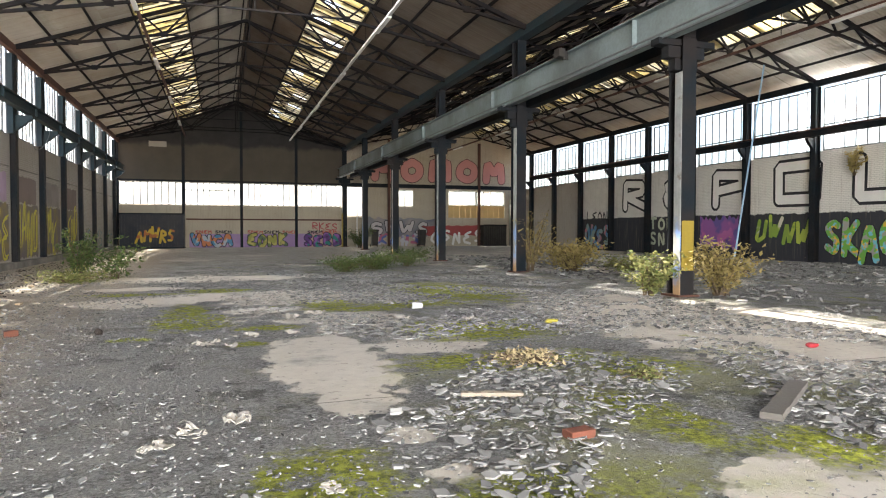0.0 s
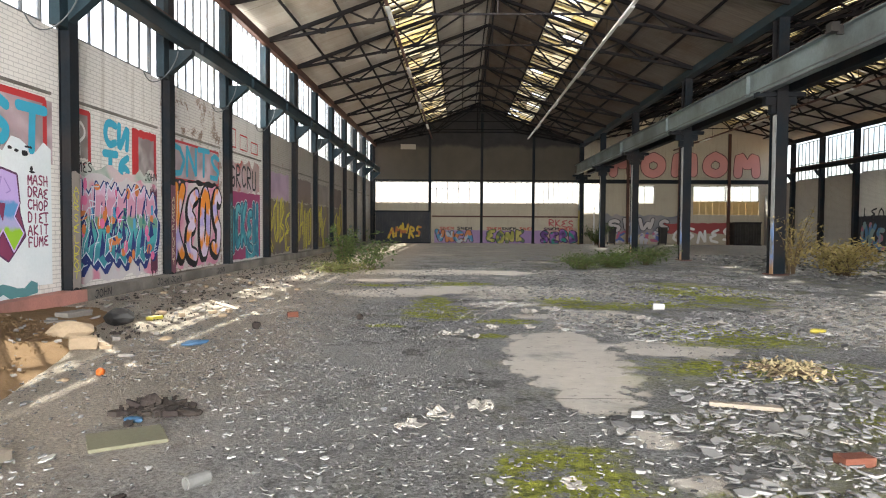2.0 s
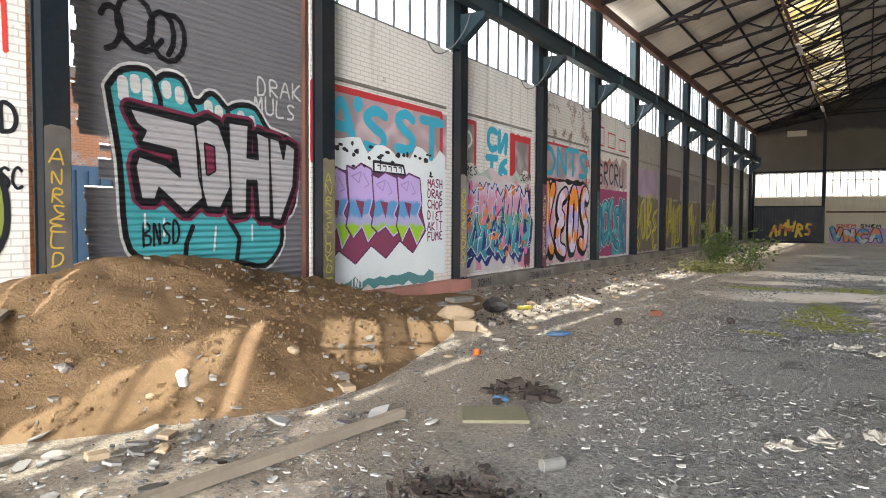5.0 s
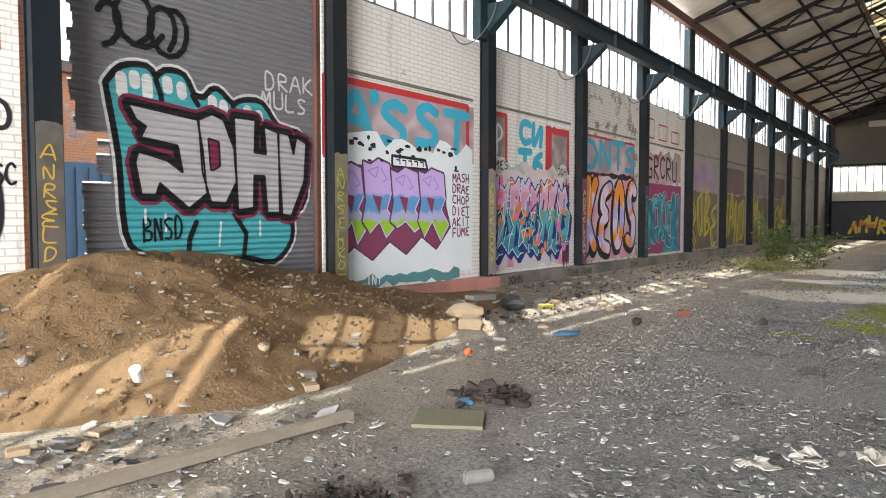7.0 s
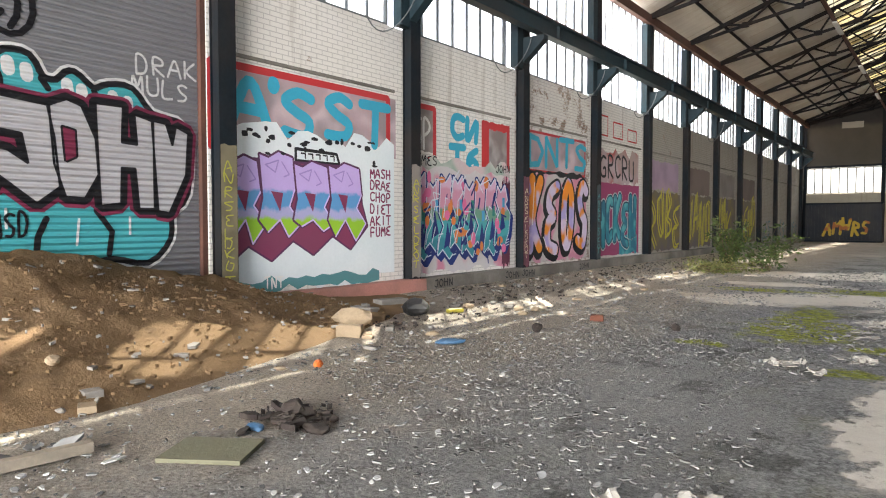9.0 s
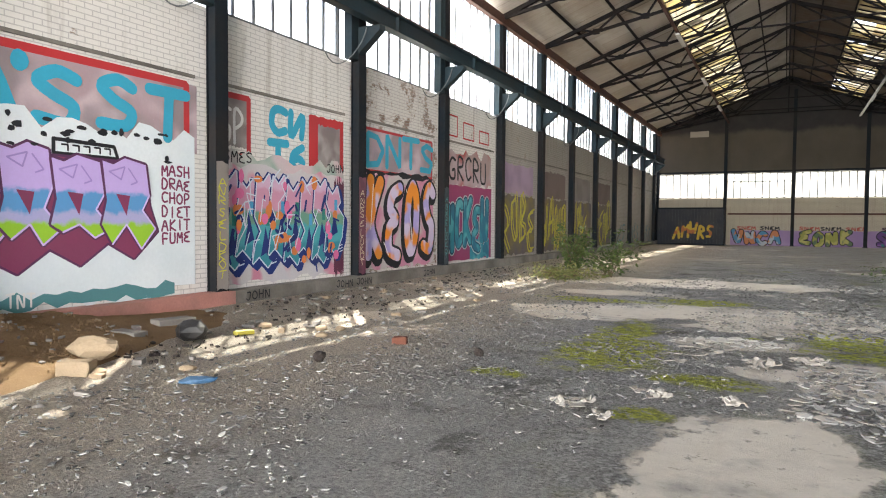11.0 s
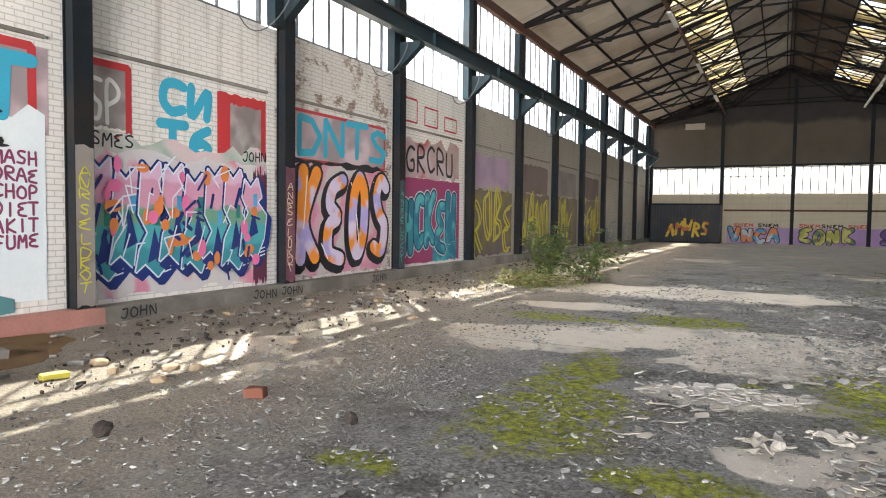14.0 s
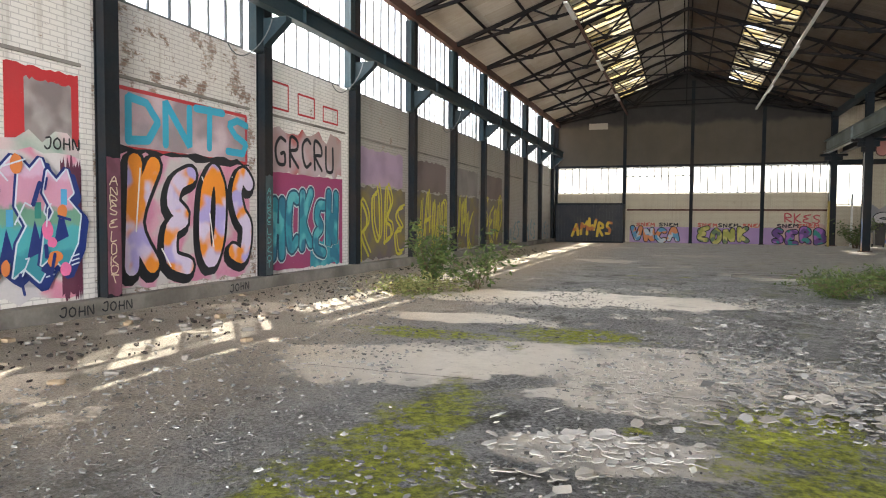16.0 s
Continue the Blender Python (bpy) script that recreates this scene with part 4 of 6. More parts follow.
GLYPH["H"] = [[(0.08, 0), (0.08, 1)], [(0.62, 0), (0.62, 1)], [(0.08, 0.5), (0.62, 0.5)]]
GLYPH["I"] = [[(0.35, 0), (0.35, 1)]]
GLYPH["J"] = [[(0.2, 0.95), (0.6, 1), (0.55, 0.2), (0.3, 0), (0.05, 0.2)]]
GLYPH["K"] = [[(0.08, 0), (0.08, 1)], [(0.62, 1), (0.12, 0.45), (0.66, 0)]]
GLYPH["L"] = [[(0.08, 1), (0.08, 0), (0.65, 0)]]
GLYPH["M"] = [[(0.04, 0), (0.1, 1), (0.36, 0.45), (0.62, 1), (0.68, 0)]]
GLYPH["N"] = [[(0.08, 0), (0.08, 1), (0.6, 0), (0.6, 1)]]
GLYPH["O"] = [[(0.35, 1), (0.08, 0.75), (0.08, 0.25), (0.35, 0), (0.62, 0.25), (0.62, 0.75), (0.35, 1)]]
GLYPH["P"] = [[(0.08, 0), (0.08, 1), (0.55, 0.92), (0.58, 0.6), (0.08, 0.45)]]
GLYPH["R"] = [[(0.08, 0), (0.08, 1), (0.55, 0.92), (0.56, 0.6), (0.1, 0.48), (0.65, 0)]]
GLYPH["S"] = [[(0.62, 0.9), (0.35, 1), (0.1, 0.8), (0.3, 0.55), (0.6, 0.35), (0.5, 0.05), (0.08, 0.08)]]
GLYPH["T"] = [[(0.35, 0), (0.35, 1)], [(0.0, 1), (0.7, 1)]]
GLYPH["U"] = [[(0.06, 1), (0.08, 0.2), (0.35, 0), (0.62, 0.2), (0.62, 1)]]
GLYPH["V"] = [[(0.02, 1), (0.35, 0), (0.68, 1)]]
GLYPH["W"] = [[(0.0, 1), (0.15, 0), (0.35, 0.6), (0.55, 0), (0.7, 1)]]
GLYPH["Z"] = [[(0.08, 1), (0.08, 0), (0.6, 1), (0.6, 0)]]
GLYPH["6"] = [[(0.6, 0.95), (0.15, 0.6), (0.1, 0.15), (0.4, 0), (0.6, 0.25), (0.4, 0.5), (0.12, 0.35)]]
GLYPH["0"] = [[(0.08, 0), (0.08, 1), (0.62, 1), (0.62, 0), (0.08, 0)]]
GLYPH["2"] = [[(0.1, 0.8), (0.35, 1), (0.6, 0.75), (0.08, 0), (0.65, 0)]]

# wall frames: u runs to the viewer's right, v up, n towards the viewer
WALL_W = (Vector((WEST, 0, 0)), Vector((0, 1, 0)), Vector((1, 0, 0)))
WALL_E = (Vector((EAST, 0, 0)), Vector((0, -1, 0)), Vector((-1, 0, 0)))
WALL_N = (Vector((0, NORTH, 0)), Vector((1, 0, 0)), Vector((0, -1, 0)))
SHUT = (Vector((WEST - 0.1 + 0.014, 0, 0)), Vector((0, 1, 0)), Vector((1, 0, 0)))
BOX_N = (Vector((0, 51.36, 0)), Vector((1, 0, 0)), Vector((0, -1, 0)))
BLACK_SPRAY, WHITE_SPRAY = paint(0.012, 0.012, 0.016), paint(0.75, 0.74, 0.72)
LIFT = {"n": 0.003}


class Sheet:
    """Flat paint on a wall, laid in thin layers."""

    def __init__(self, wall):
        self.o, self.u, self.n = wall
        self.bm = bmesh.new()
        self.k = LIFT["n"]

    def face(self, pts):
        self.k += 0.000012
        self.bm.faces.new([self.bm.verts.new(self.o + self.u * a + Vector((0, 0, b)) + self.n * self.k) for a, b in pts])

    def point(self, a, b):
        self.k += 0.000006
        return self.bm.verts.new(self.o + self.u * a + Vector((0, 0, b)) + self.n * self.k)

    def stroke(self, pts, w):
        """A ribbon along a line, in one piece, with round ends."""
        pts = [p for i, p in enumerate(pts) if i == 0 or math.dist(p, pts[i - 1]) > 0.002]
        ways = [((c - a) / math.dist((a, b), (c, d)), (d - b) / math.dist((a, b), (c, d))) for (a, b), (c, d) in zip(pts, pts[1:])]
        rows = []
        for i, (a, b) in enumerate(pts):
            near = ways[max(i - 1, 0):i + 1] if i < len(ways) else ways[-1:]
            if len(near) == 2 and near[0][0] * near[1][0] + near[0][1] * near[1][1] > 0.7:
                mx, my = near[0][0] + near[1][0], near[0][1] + near[1][1]
                near = [(mx / math.hypot(mx, my), my / math.hypot(mx, my))]
            for dx, dy in near:
                rows.append((self.point(a - dy * w / 2, b + dx * w / 2), self.point(a + dy * w / 2, b - dx * w / 2)))
        for (p, q), (r, t) in zip(rows, rows[1:]):
            self.bm.faces.new((p, q, t, r))
        for (a, b), (dx, dy), (p, q), sign in ((pts[0], ways[0], rows[0], -1), (pts[-1], ways[-1], rows[-1], 1)):
            cap = [self.point(a + w / 2 * (math.cos(g) * -dy + sign * math.sin(g) * dx), b + w / 2 * (math.cos(g) * dx + sign * math.sin(g) * dy)) for g in (0.63, 1.26, 1.88, 2.51)]
            self.bm.faces.new([p] + cap + [q])

    def rough(self, u0, u1, v0, v1, amp=0.08, n=14, seed=1):
        """A painted field with an uneven hem."""
        r = random.Random(seed)
        lo = [(u0 + (u1 - u0) * i / n, v0 + amp * (r.random() - 0.5)) for i in range(n + 1)]
        hi = [(u0 + (u1 - u0) * i / n, v1 + amp * (r.random() - 0.5)) for i in range(n + 1)]
        for i in range(n):
            self.face([lo[i], lo[i + 1], hi[i + 1], hi[i]])

    def drop(self, cx, cy, rx, ry, seed=0, n=14, j=0.15):
        r = random.Random(seed)
        self.face([(cx + rx * (1 + j * (r.random() - 0.5)) * math.cos(2 * math.pi * i / n), cy + ry * (1 + j * (r.random() - 0.5)) * math.sin(2 * math.pi * i / n)) for i in range(n)])

    def done(self, name, mat, parent, label=""):
        LIFT["n"] = self.k + 0.0002
        me = bpy.data.meshes.new(name)
        self.bm.to_mesh(me)
        self.bm.free()
        me.materials.append(mat)
        ob = new(name, me)
        ob.parent = parent
        return tagged(ob, label) if label else ob


def blocks(wall, t, shapes, layers):
    """Filled letter blocks: rims along the outline, widest first, then the fill. layers: name, rim width, material."""
    for name, w, mat in layers:
        for pts in shapes:
            s = Sheet(wall)
            if w:
                s.stroke(pts + pts[:2], w)
            else:
                s.face(pts)
            s.done(name, mat, t)


def lines_on(wall, t, name, mat, width, *runs):
    for pts in runs:
        s = Sheet(wall)
        s.stroke(pts, width)
        s.done(name, mat, t)


def smooth_line(pts, n=4):
    """A rounder line through the same points."""
    if len(pts) < 3:
        return pts
    out = []
    for i in range(len(pts) - 1):
        p0, p1, p2, p3 = pts[max(i - 1, 0)], pts[i], pts[i + 1], pts[min(i + 2, len(pts) - 1)]
        for k in range(n):
            t = k / n
            out.append(tuple(0.5 * (2 * b + (c - a) * t + (2 * a - 5 * b + 4 * c - d) * t * t + (3 * b - a - 3 * c + d) * t ** 3) for a, b, c, d in zip(p0, p1, p2, p3)))
    return out + [pts[-1]]


def letters(text, u0, v0, du, h, wide, seed=0, wob=0.04, soft=True, lean=0.0):
    """Strokes of a word; du is the advance of a letter."""
    r = random.Random(seed)
    out = []
    for i, ch in enumerate(text):
        for line in GLYPH.get(ch, []):
            rise = wob * h * math.sin(i * 2.1 + seed)
            pts = [(u0 + i * du + (a * wide / 0.7) + lean * b * h + wob * (r.random() - 0.5) * du, v0 + rise + b * h + wob * (r.random() - 0.5) * h) for a, b in line]
            out.append(smooth_line(pts) if soft else pts)
    return out


def burner(wall, label, text, u0, v0, du, h, wide, width, layers, seed=0, soft=True, lean=0.0, start=0.003, wob=0.05, extra=None):
    """A graffiti piece: the same strokes in layers, widest first."""
    LIFT["n"] = start
    t = thing("graffiti", label, "graffiti")
    lines = letters(text, u0, v0, du, h, wide, seed, wob, soft, lean)
    if extra:
        extra(t)
    split, i = [], 0
    for ch in text:
        n = len(GLYPH.get(ch, []))
        split.append(lines[i:i + n])
        i += n
    for name, w, mat, shift in layers[:1] if len(layers) > 1 else []:
        for mine in split:
            s = Sheet(wall)
            for pts in mine:
                s.stroke([(a + shift[0], b + shift[1]) for a, b in pts], width + w)
            s.done("letter_" + name, mat, t)
    for mine in split:
        for name, w, mat, shift in layers[-2:]:
            s = Sheet(wall)
            for pts in mine:
                s.stroke([(a + shift[0], b + shift[1]) for a, b in pts], width + w)
            s.done("letter_" + name, mat, t)
    return t


def tag(wall, label, text, u0, v0, du, h, width, mat, seed=0, start=0.009, wide=None):
    LIFT["n"] = start
    t = thing("graffiti_tag", label, "graffiti")
    for i, ch in enumerate(text):
        s = Sheet(wall)
        for pts in letters(ch, u0 + i * du, v0, du, h, wide or du * 0.8, seed + i, 0.08):
            s.stroke(pts, width)
        s.done("letter", mat, t)
    return t


def field(wall, label, mat, u0, u1, v0, v1, start=0.003, seed=1, amp=0.08):
    LIFT["n"] = start
    t = thing("graffiti_field", label, "painted patch")
    s = Sheet(wall)
    s.rough(u0, u1, v0, v1, amp, 18, seed)
    s.done("paint", mat, t)
    return t


def outline_box(wall, label, mat, u0, u1, v0, v1, w, start=0.006):
    LIFT["n"] = start
    t = thing("graffiti_box", label, "graffiti")
    s = Sheet(wall)
    s.stroke([(u0, v0), (u0, v1), (u1, v1), (u1, v0), (u0, v0)], w)
    s.done("line", mat, t)
    return t


CYAN, RED_SPRAY, MAROON = paint(0.04, 0.36, 0.52), paint(0.48, 0.035, 0.04), paint(0.22, 0.04, 0.10)
WHITE_FIELD = plain("white_roller_paint", (0.72, 0.76, 0.78), 0.8, 0, 0.12, 3, 0.25, (0.45, 0.55, 0.6), 0.3)
PINKGREY = spotted("pink_grey_spray", ((0.42, 0.30, 0.32), (0.55, 0.42, 0.45), (0.30, 0.24, 0.25)), 1.6, 0.1)
# bay by the shutter: white field, banded piece, word column
field(WALL_W, "pink grey painted band under the string course", PINKGREY, 8.15, 11.75, 2.4, 3.42, 0.003, 2)
outline_box(WALL_W, "red painted border on the brick", RED_SPRAY, 8.0, 11.55, 2.3, 3.44, 0.11, 0.0045)
burner(WALL_W, "fat cyan roller letters on the wall", "ASST", 8.3, 2.6, 0.86, 0.66, 0.66, 0.17, (("fill", 0.0, CYAN, (0, 0)),), 3, True, 0.0, 0.0052)
s_t = thing("graffiti_drop", "round cyan paint spot on the wall", "painted patch")
LIFT["n"] = 0.0056
s = Sheet(WALL_W)
s.drop(9.05, 3.27, 0.11, 0.13)
s.done("spot", CYAN, s_t)
field(WALL_W, "white painted field with ragged edge", WHITE_FIELD, 8.1, 11.7, 0.28, 2.62, 0.0062, 4, 0.3)
field(WALL_W, "teal sprayed band at the wall foot", paint(0.09, 0.25, 0.27), 8.3, 11.3, 0.27, 0.42, 0.0075, 8, 0.12)
BANDS = banded("lilac_blue_green_spray", ((0.0, (0.30, 0.55, 0.03)), (1.32, (0.40, 0.38, 0.62)), (1.46, (0.10, 0.30, 0.58)), (1.72, (0.52, 0.38, 0.72))))


LIFT["n"] = 0.0085
t = thing("graffiti", "lilac blue and green zigzag lettering with maroon shadow", "graffiti")
LILAC, DEEP = paint(0.62, 0.48, 0.80), paint(0.10, 0.03, 0.09)
low = [(8.17 + 0.405 * i, 1.02 + 0.03 * i - (0.38 if i % 2 == 0 else 0.12)) for i in range(7)]
shadow = low + [(11.0, 1.2), (10.87, 1.56), (10.8, 2.16), (8.17, 2.16)]
blocks(WALL_W, t, [shadow], (("shadow_rim", 0.06, DEEP), ("shadow", 0, MAROON)))
for u, wd, hi, foot in ((8.17, 0.62, 2.2, 0.95), (8.78, 0.66, 2.3, 1.04), (9.42, 0.72, 2.2, 1.12), (10.12, 0.74, 2.22, 0.95)):
    body = [(u, hi - 0.06), (u + 0.16, hi - 0.1), (u + 0.34, hi), (u + wd - 0.06, hi - 0.07), (u + wd, hi - 0.5), (u + wd - 0.12, 1.5),
            (u + wd + 0.1, 1.24), (u + wd - 0.14, foot), (u + 0.36, 1.3), (u + 0.14, foot + 0.08), (u - 0.02, 1.3), (u + 0.06, 1.62)]
    blocks(WALL_W, t, [body], (("letter_outline", 0.07, DEEP), ("letter", 0, BANDS)))
    lines_on(WALL_W, t, "letter_edge", LILAC, 0.025, body[4:10])
    blocks(WALL_W, t, [[(u + 0.2, 1.72), (u + 0.36, 1.42), (u + 0.42, 1.7)]], (("letter_gap", 0, MAROON),))
    lines_on(WALL_W, t, "chip_line", paint(0.34, 0.24, 0.55), 0.022, [(u + 0.1, hi - 0.2), (u + 0.34, hi - 0.12), (u + 0.28, hi - 0.3), (u + 0.1, hi - 0.2)], [(u + 0.4, hi - 0.14), (u + 0.54, hi - 0.32), (u + 0.44, hi - 0.36)])
for i, w in enumerate(("MASH", "DRAE", "CHOP", "DIET", "AKIT", "FUME")):
    tag(WALL_W, "dark red hand painted word on white wall", w, 11.08, 2.02 - i * 0.2, 0.135, 0.15, 0.03, MAROON, i, 0.0085)
LIFT["n"] = 0.0085
t = thing("graffiti", "small black painted train outline", "graffiti")
lines_on(WALL_W, t, "train_outline", BLACK_SPRAY, 0.05, [(9.45, 2.38), (10.3, 2.36), (10.36, 2.2), (9.45, 2.2), (9.45, 2.38)])
for i in range(5):
    lines_on(WALL_W, t, "train_window", BLACK_SPRAY, 0.025, [(9.56 + i * 0.15, 2.32), (9.64 + i * 0.15, 2.32), (9.64 + i * 0.15, 2.25)])
for i in range(26):
    r = random.Random(i)
    s = Sheet(WALL_W)
    s.drop(8.2 + r.random() * 3.1, 2.22 + r.random() * 0.42, 0.03 + 0.05 * r.random(), 0.02 + 0.03 * r.random(), i, 8, 0.6)
    s.done("fleck", BLACK_SPRAY, t)
tag(WALL_W, "white tag near the floor", "TNT", 8.85, 0.3, 0.12, 0.16, 0.025, WHITE_SPRAY, 3, 0.0095)

# second bay: grey squares with red frames, cyan letters, busy piece
GREYSQ = spotted("grey_brown_spray", ((0.30, 0.26, 0.25), (0.38, 0.34, 0.33), (0.22, 0.18, 0.18)), 2.5, 0.1)
field(WALL_W, "grey painted square with pale tag", GREYSQ, 12.15, 12.85, 2.6, 3.42, 0.003, 5, 0.04)
outline_box(WALL_W, "red frame round a grey square", RED_SPRAY, 12.1, 12.88, 2.45, 3.44, 0.1, 0.0045)
tag(WALL_W, "pale tag on the grey square", "SP", 12.25, 2.65, 0.28, 0.55, 0.06, WHITE_SPRAY, 2, 0.006)
tag(WALL_W, "thick cyan letters on the wall", "CZ", 13.42, 2.93, 0.52, 0.44, 0.15, CYAN, 2, 0.004, 0.42)
tag(WALL_W, "thick cyan letters on the wall", "T6", 13.42, 2.38, 0.52, 0.42, 0.15, CYAN, 4, 0.004, 0.42)
field(WALL_W, "red painted square border", RED_SPRAY, 14.5, 15.62, 2.3, 3.42, 0.003, 6, 0.04)
field(WALL_W, "grey brown square inside the red border", GREYSQ, 14.78, 15.5, 2.35, 3.26, 0.0042, 7, 0.05)
field(WALL_W, "pale green and white overspray", spotted("pale_overspray", ((0.55, 0.56, 0.52), (0.25, 0.38, 0.30), (0.65, 0.5, 0.52)), 1.5, 0.12), 12.1, 15.62, 2.15, 2.5, 0.005, 9, 0.25)
field(WALL_W, "pink and white painted ground", spotted("pink_white_spray", ((0.62, 0.58, 0.58), (0.66, 0.26, 0.36), (0.60, 0.56, 0.58)), 1.7, 0.05), 12.1, 15.64, 0.3, 2.3, 0.0065, 10, 0.12)
WILD = banded("pink_to_teal_spray", ((0.0, (0.04, 0.27, 0.33)), (0.95, (0.07, 0.38, 0.42)), (1.3, (0.16, 0.34, 0.24)), (1.55, (0.62, 0.30, 0.42)), (1.95, (0.66, 0.42, 0.58))))
LIFT["n"] = 0.0080
t = thing("graffiti", "busy teal orange and pink wildstyle lettering", "graffiti")
NAVY_SPRAY, PALE_EDGE, SKY_SPRAY = paint(0.012, 0.03, 0.17), paint(0.62, 0.68, 0.76), paint(0.08, 0.36, 0.62)
rw = random.Random(31)
for i in range(8):
    u, v0, v1 = 12.28 + i * 0.40, 0.62 + 0.14 * (i % 2), 2.16 - 0.12 * (i % 3 == 1)
    a, c = rw.uniform(-0.08, 0.12), rw.uniform(0.9, 1.25)
    shape = [(u, v1), (u + 0.14, v1 - 0.14), (u + 0.30, v1 + 0.04), (u + 0.40 + a, v1 - 0.28), (u + 0.30 + a, c + 0.42), (u + 0.52, c + 0.2),
             (u + 0.46, c - 0.2), (u + 0.26, v0 - 0.08), (u + 0.04, v0 + 0.12), (u - 0.12, v0), (u - 0.05, c), (u + 0.09, c + 0.24), (u - 0.06, c + 0.5)]
    blocks(WALL_W, t, [[(p + 0.07, q - 0.08) for p, q in shape]], (("letter_shadow", 0.14, NAVY_SPRAY),))
    blocks(WALL_W, t, [shape], (("letter_rim", 0.12, NAVY_SPRAY), ("letter_edge", 0.05, PALE_EDGE), ("letter", 0, WILD)))
    blocks(WALL_W, t, [[(u + 0.08, c - 0.2), (u + 0.2, c + 0.32), (u + 0.32, c - 0.1)]], (("letter_gap", 0, NAVY_SPRAY),))
    blocks(WALL_W, t, [[(u + 0.2, c + 0.34), (u + 0.3, c + 0.34), (u + 0.3, c + 0.56), (u + 0.2, c + 0.56)]], (("square", 0, SKY_SPRAY if i % 2 else paint(0.03, 0.24, 0.2)),))
    for j in range(3):
        lines_on(WALL_W, t, "stripe", PALE_EDGE, 0.02, [(u + 0.36, v0 - 0.02 + j * 0.06), (u + 0.48, v0 + 0.01 + j * 0.06)])
LIFT["n"] = max(LIFT["n"], 0.0118)
t = thing("graffiti", "orange spots, white strokes and navy bars on lettering", "graffiti")
for i in range(34):
    r = random.Random(i + 40)
    s = Sheet(WALL_W)
    s.drop(12.4 + r.random() * 3.0, 0.6 + r.random() * 1.6, 0.05 + 0.06 * r.random(), 0.06 + 0.08 * r.random(), i)
    s.done("spot", paint(0.70, 0.22, 0.06) if i % 3 else paint(0.72, 0.16, 0.34), t)
for i in range(26):
    r = random.Random(i + 120)
    u, v = 12.25 + r.random() * 3.1, 0.5 + r.random() * 1.7
    lines_on(WALL_W, t, "bar", NAVY_SPRAY, r.uniform(0.03, 0.07), [(u, v), (u + r.uniform(-0.1, 0.2), v + r.uniform(-0.3, 0.3))])
for i in range(22):
    r = random.Random(i + 80)
    u, v = 12.3 + r.random() * 3.0, 0.6 + r.random() * 1.4
    lines_on(WALL_W, t, "edge", PALE_EDGE, 0.022, [(u, v), (u + r.uniform(-0.15, 0.15), v + r.uniform(0.15, 0.4)), (u + r.uniform(0.05, 0.25), v + r.uniform(0.2, 0.5))])
tag(WALL_W, "small black tag on painted brick", "SMES", 12.3, 2.36, 0.17, 0.17, 0.025, BLACK_SPRAY, 3, 0.0105)
tag(WALL_W, "small black tag on painted brick", "JOHN", 15.05, 2.36, 0.15, 0.15, 0.025, BLACK_SPRAY, 5, 0.0105)
field(WALL_W, "dark maroon paint by the column", paint(0.12, 0.03, 0.06), 15.3, 15.64, 0.3, 2.2, 0.0078, 12, 0.2)

# third bay: cyan word over orange and lilac letters
field(WALL_W, "pinkish painted band on flaking brick", PINKGREY, 16.1, 19.55, 2.5, 3.4, 0.003, 13, 0.1)
outline_box(WALL_W, "thin dark red border on the brick", RED_SPRAY, 16.1, 19.5, 2.5, 3.42, 0.06, 0.0042)
burner(WALL_W, "cyan roller letters on flaking brick", "DNTS", 16.45, 2.66, 0.8, 0.68, 0.74, 0.14, (("fill", 0.0, CYAN, (0, 0)),), 4, False, 0.0, 0.0050)
PINKDRIP = spotted("pink_drip_spray", ((0.62, 0.24, 0.36), (0.68, 0.36, 0.46), (0.55, 0.5, 0.5)), 2.0, 0.08)
field(WALL_W, "pink painted ground with drips", PINKDRIP, 16.08, 19.6, 0.3, 2.5, 0.0035, 14, 0.1)
field(WALL_W, "dark ragged painted top edge", BLACK_SPRAY, 16.1, 19.6, 2.42, 2.52, 0.0062, 15, 0.1)
ORLIL = spotted("orange_lilac_spray", ((0.82, 0.27, 0.02), (0.42, 0.36, 0.70), (0.66, 0.56, 0.74)), 1.7, 0.05)
burner(WALL_W, "bold orange and lilac letters with black outline", "KEOS", 16.5, 0.62, 0.84, 1.62, 0.52, 0.29,
       (("shadow", 0.19, BLACK_SPRAY, (-0.06, -0.07)), ("outline", 0.13, BLACK_SPRAY, (0, 0)), ("fill", 0.0, ORLIL, (0, 0))), 9, True, 0.06, 0.0070, 0.04)
LIFT["n"] = 0.0112
t = thing("graffiti", "white highlight strokes on the letters", "graffiti")
for a, b, c, d in ((16.75, 2.2, 16.65, 1.2), (18.2, 2.15, 18.35, 1.9), (19.05, 2.2, 19.25, 2.15), (17.2, 0.9, 17.4, 0.6), (18.4, 1.5, 18.5, 0.9)):
    lines_on(WALL_W, t, "highlight", WHITE_SPRAY, 0.03, [(a, b), (c, d)])

# fourth bay: red boxes, black tag, teal letters on magenta
for i in range(3):
    outline_box(WALL_W, "thin red painted outline square", RED_SPRAY, 20.3 + i * 1.1, 21.0 + i * 1.1, 3.75, 4.3 - 0.1 * i, 0.045, 0.004)
field(WALL_W, "rust red and pink overspray", spotted("rust_pink_spray", ((0.42, 0.30, 0.28), (0.45, 0.10, 0.09), (0.5, 0.4, 0.42)), 1.2, 0.1), 20.1, 23.4, 2.4, 3.35, 0.003, 16, 0.3)
tag(WALL_W, "loose black tag on the overspray", "GRCRU", 20.5, 2.55, 0.52, 0.62, 0.08, BLACK_SPRAY, 6, 0.006)
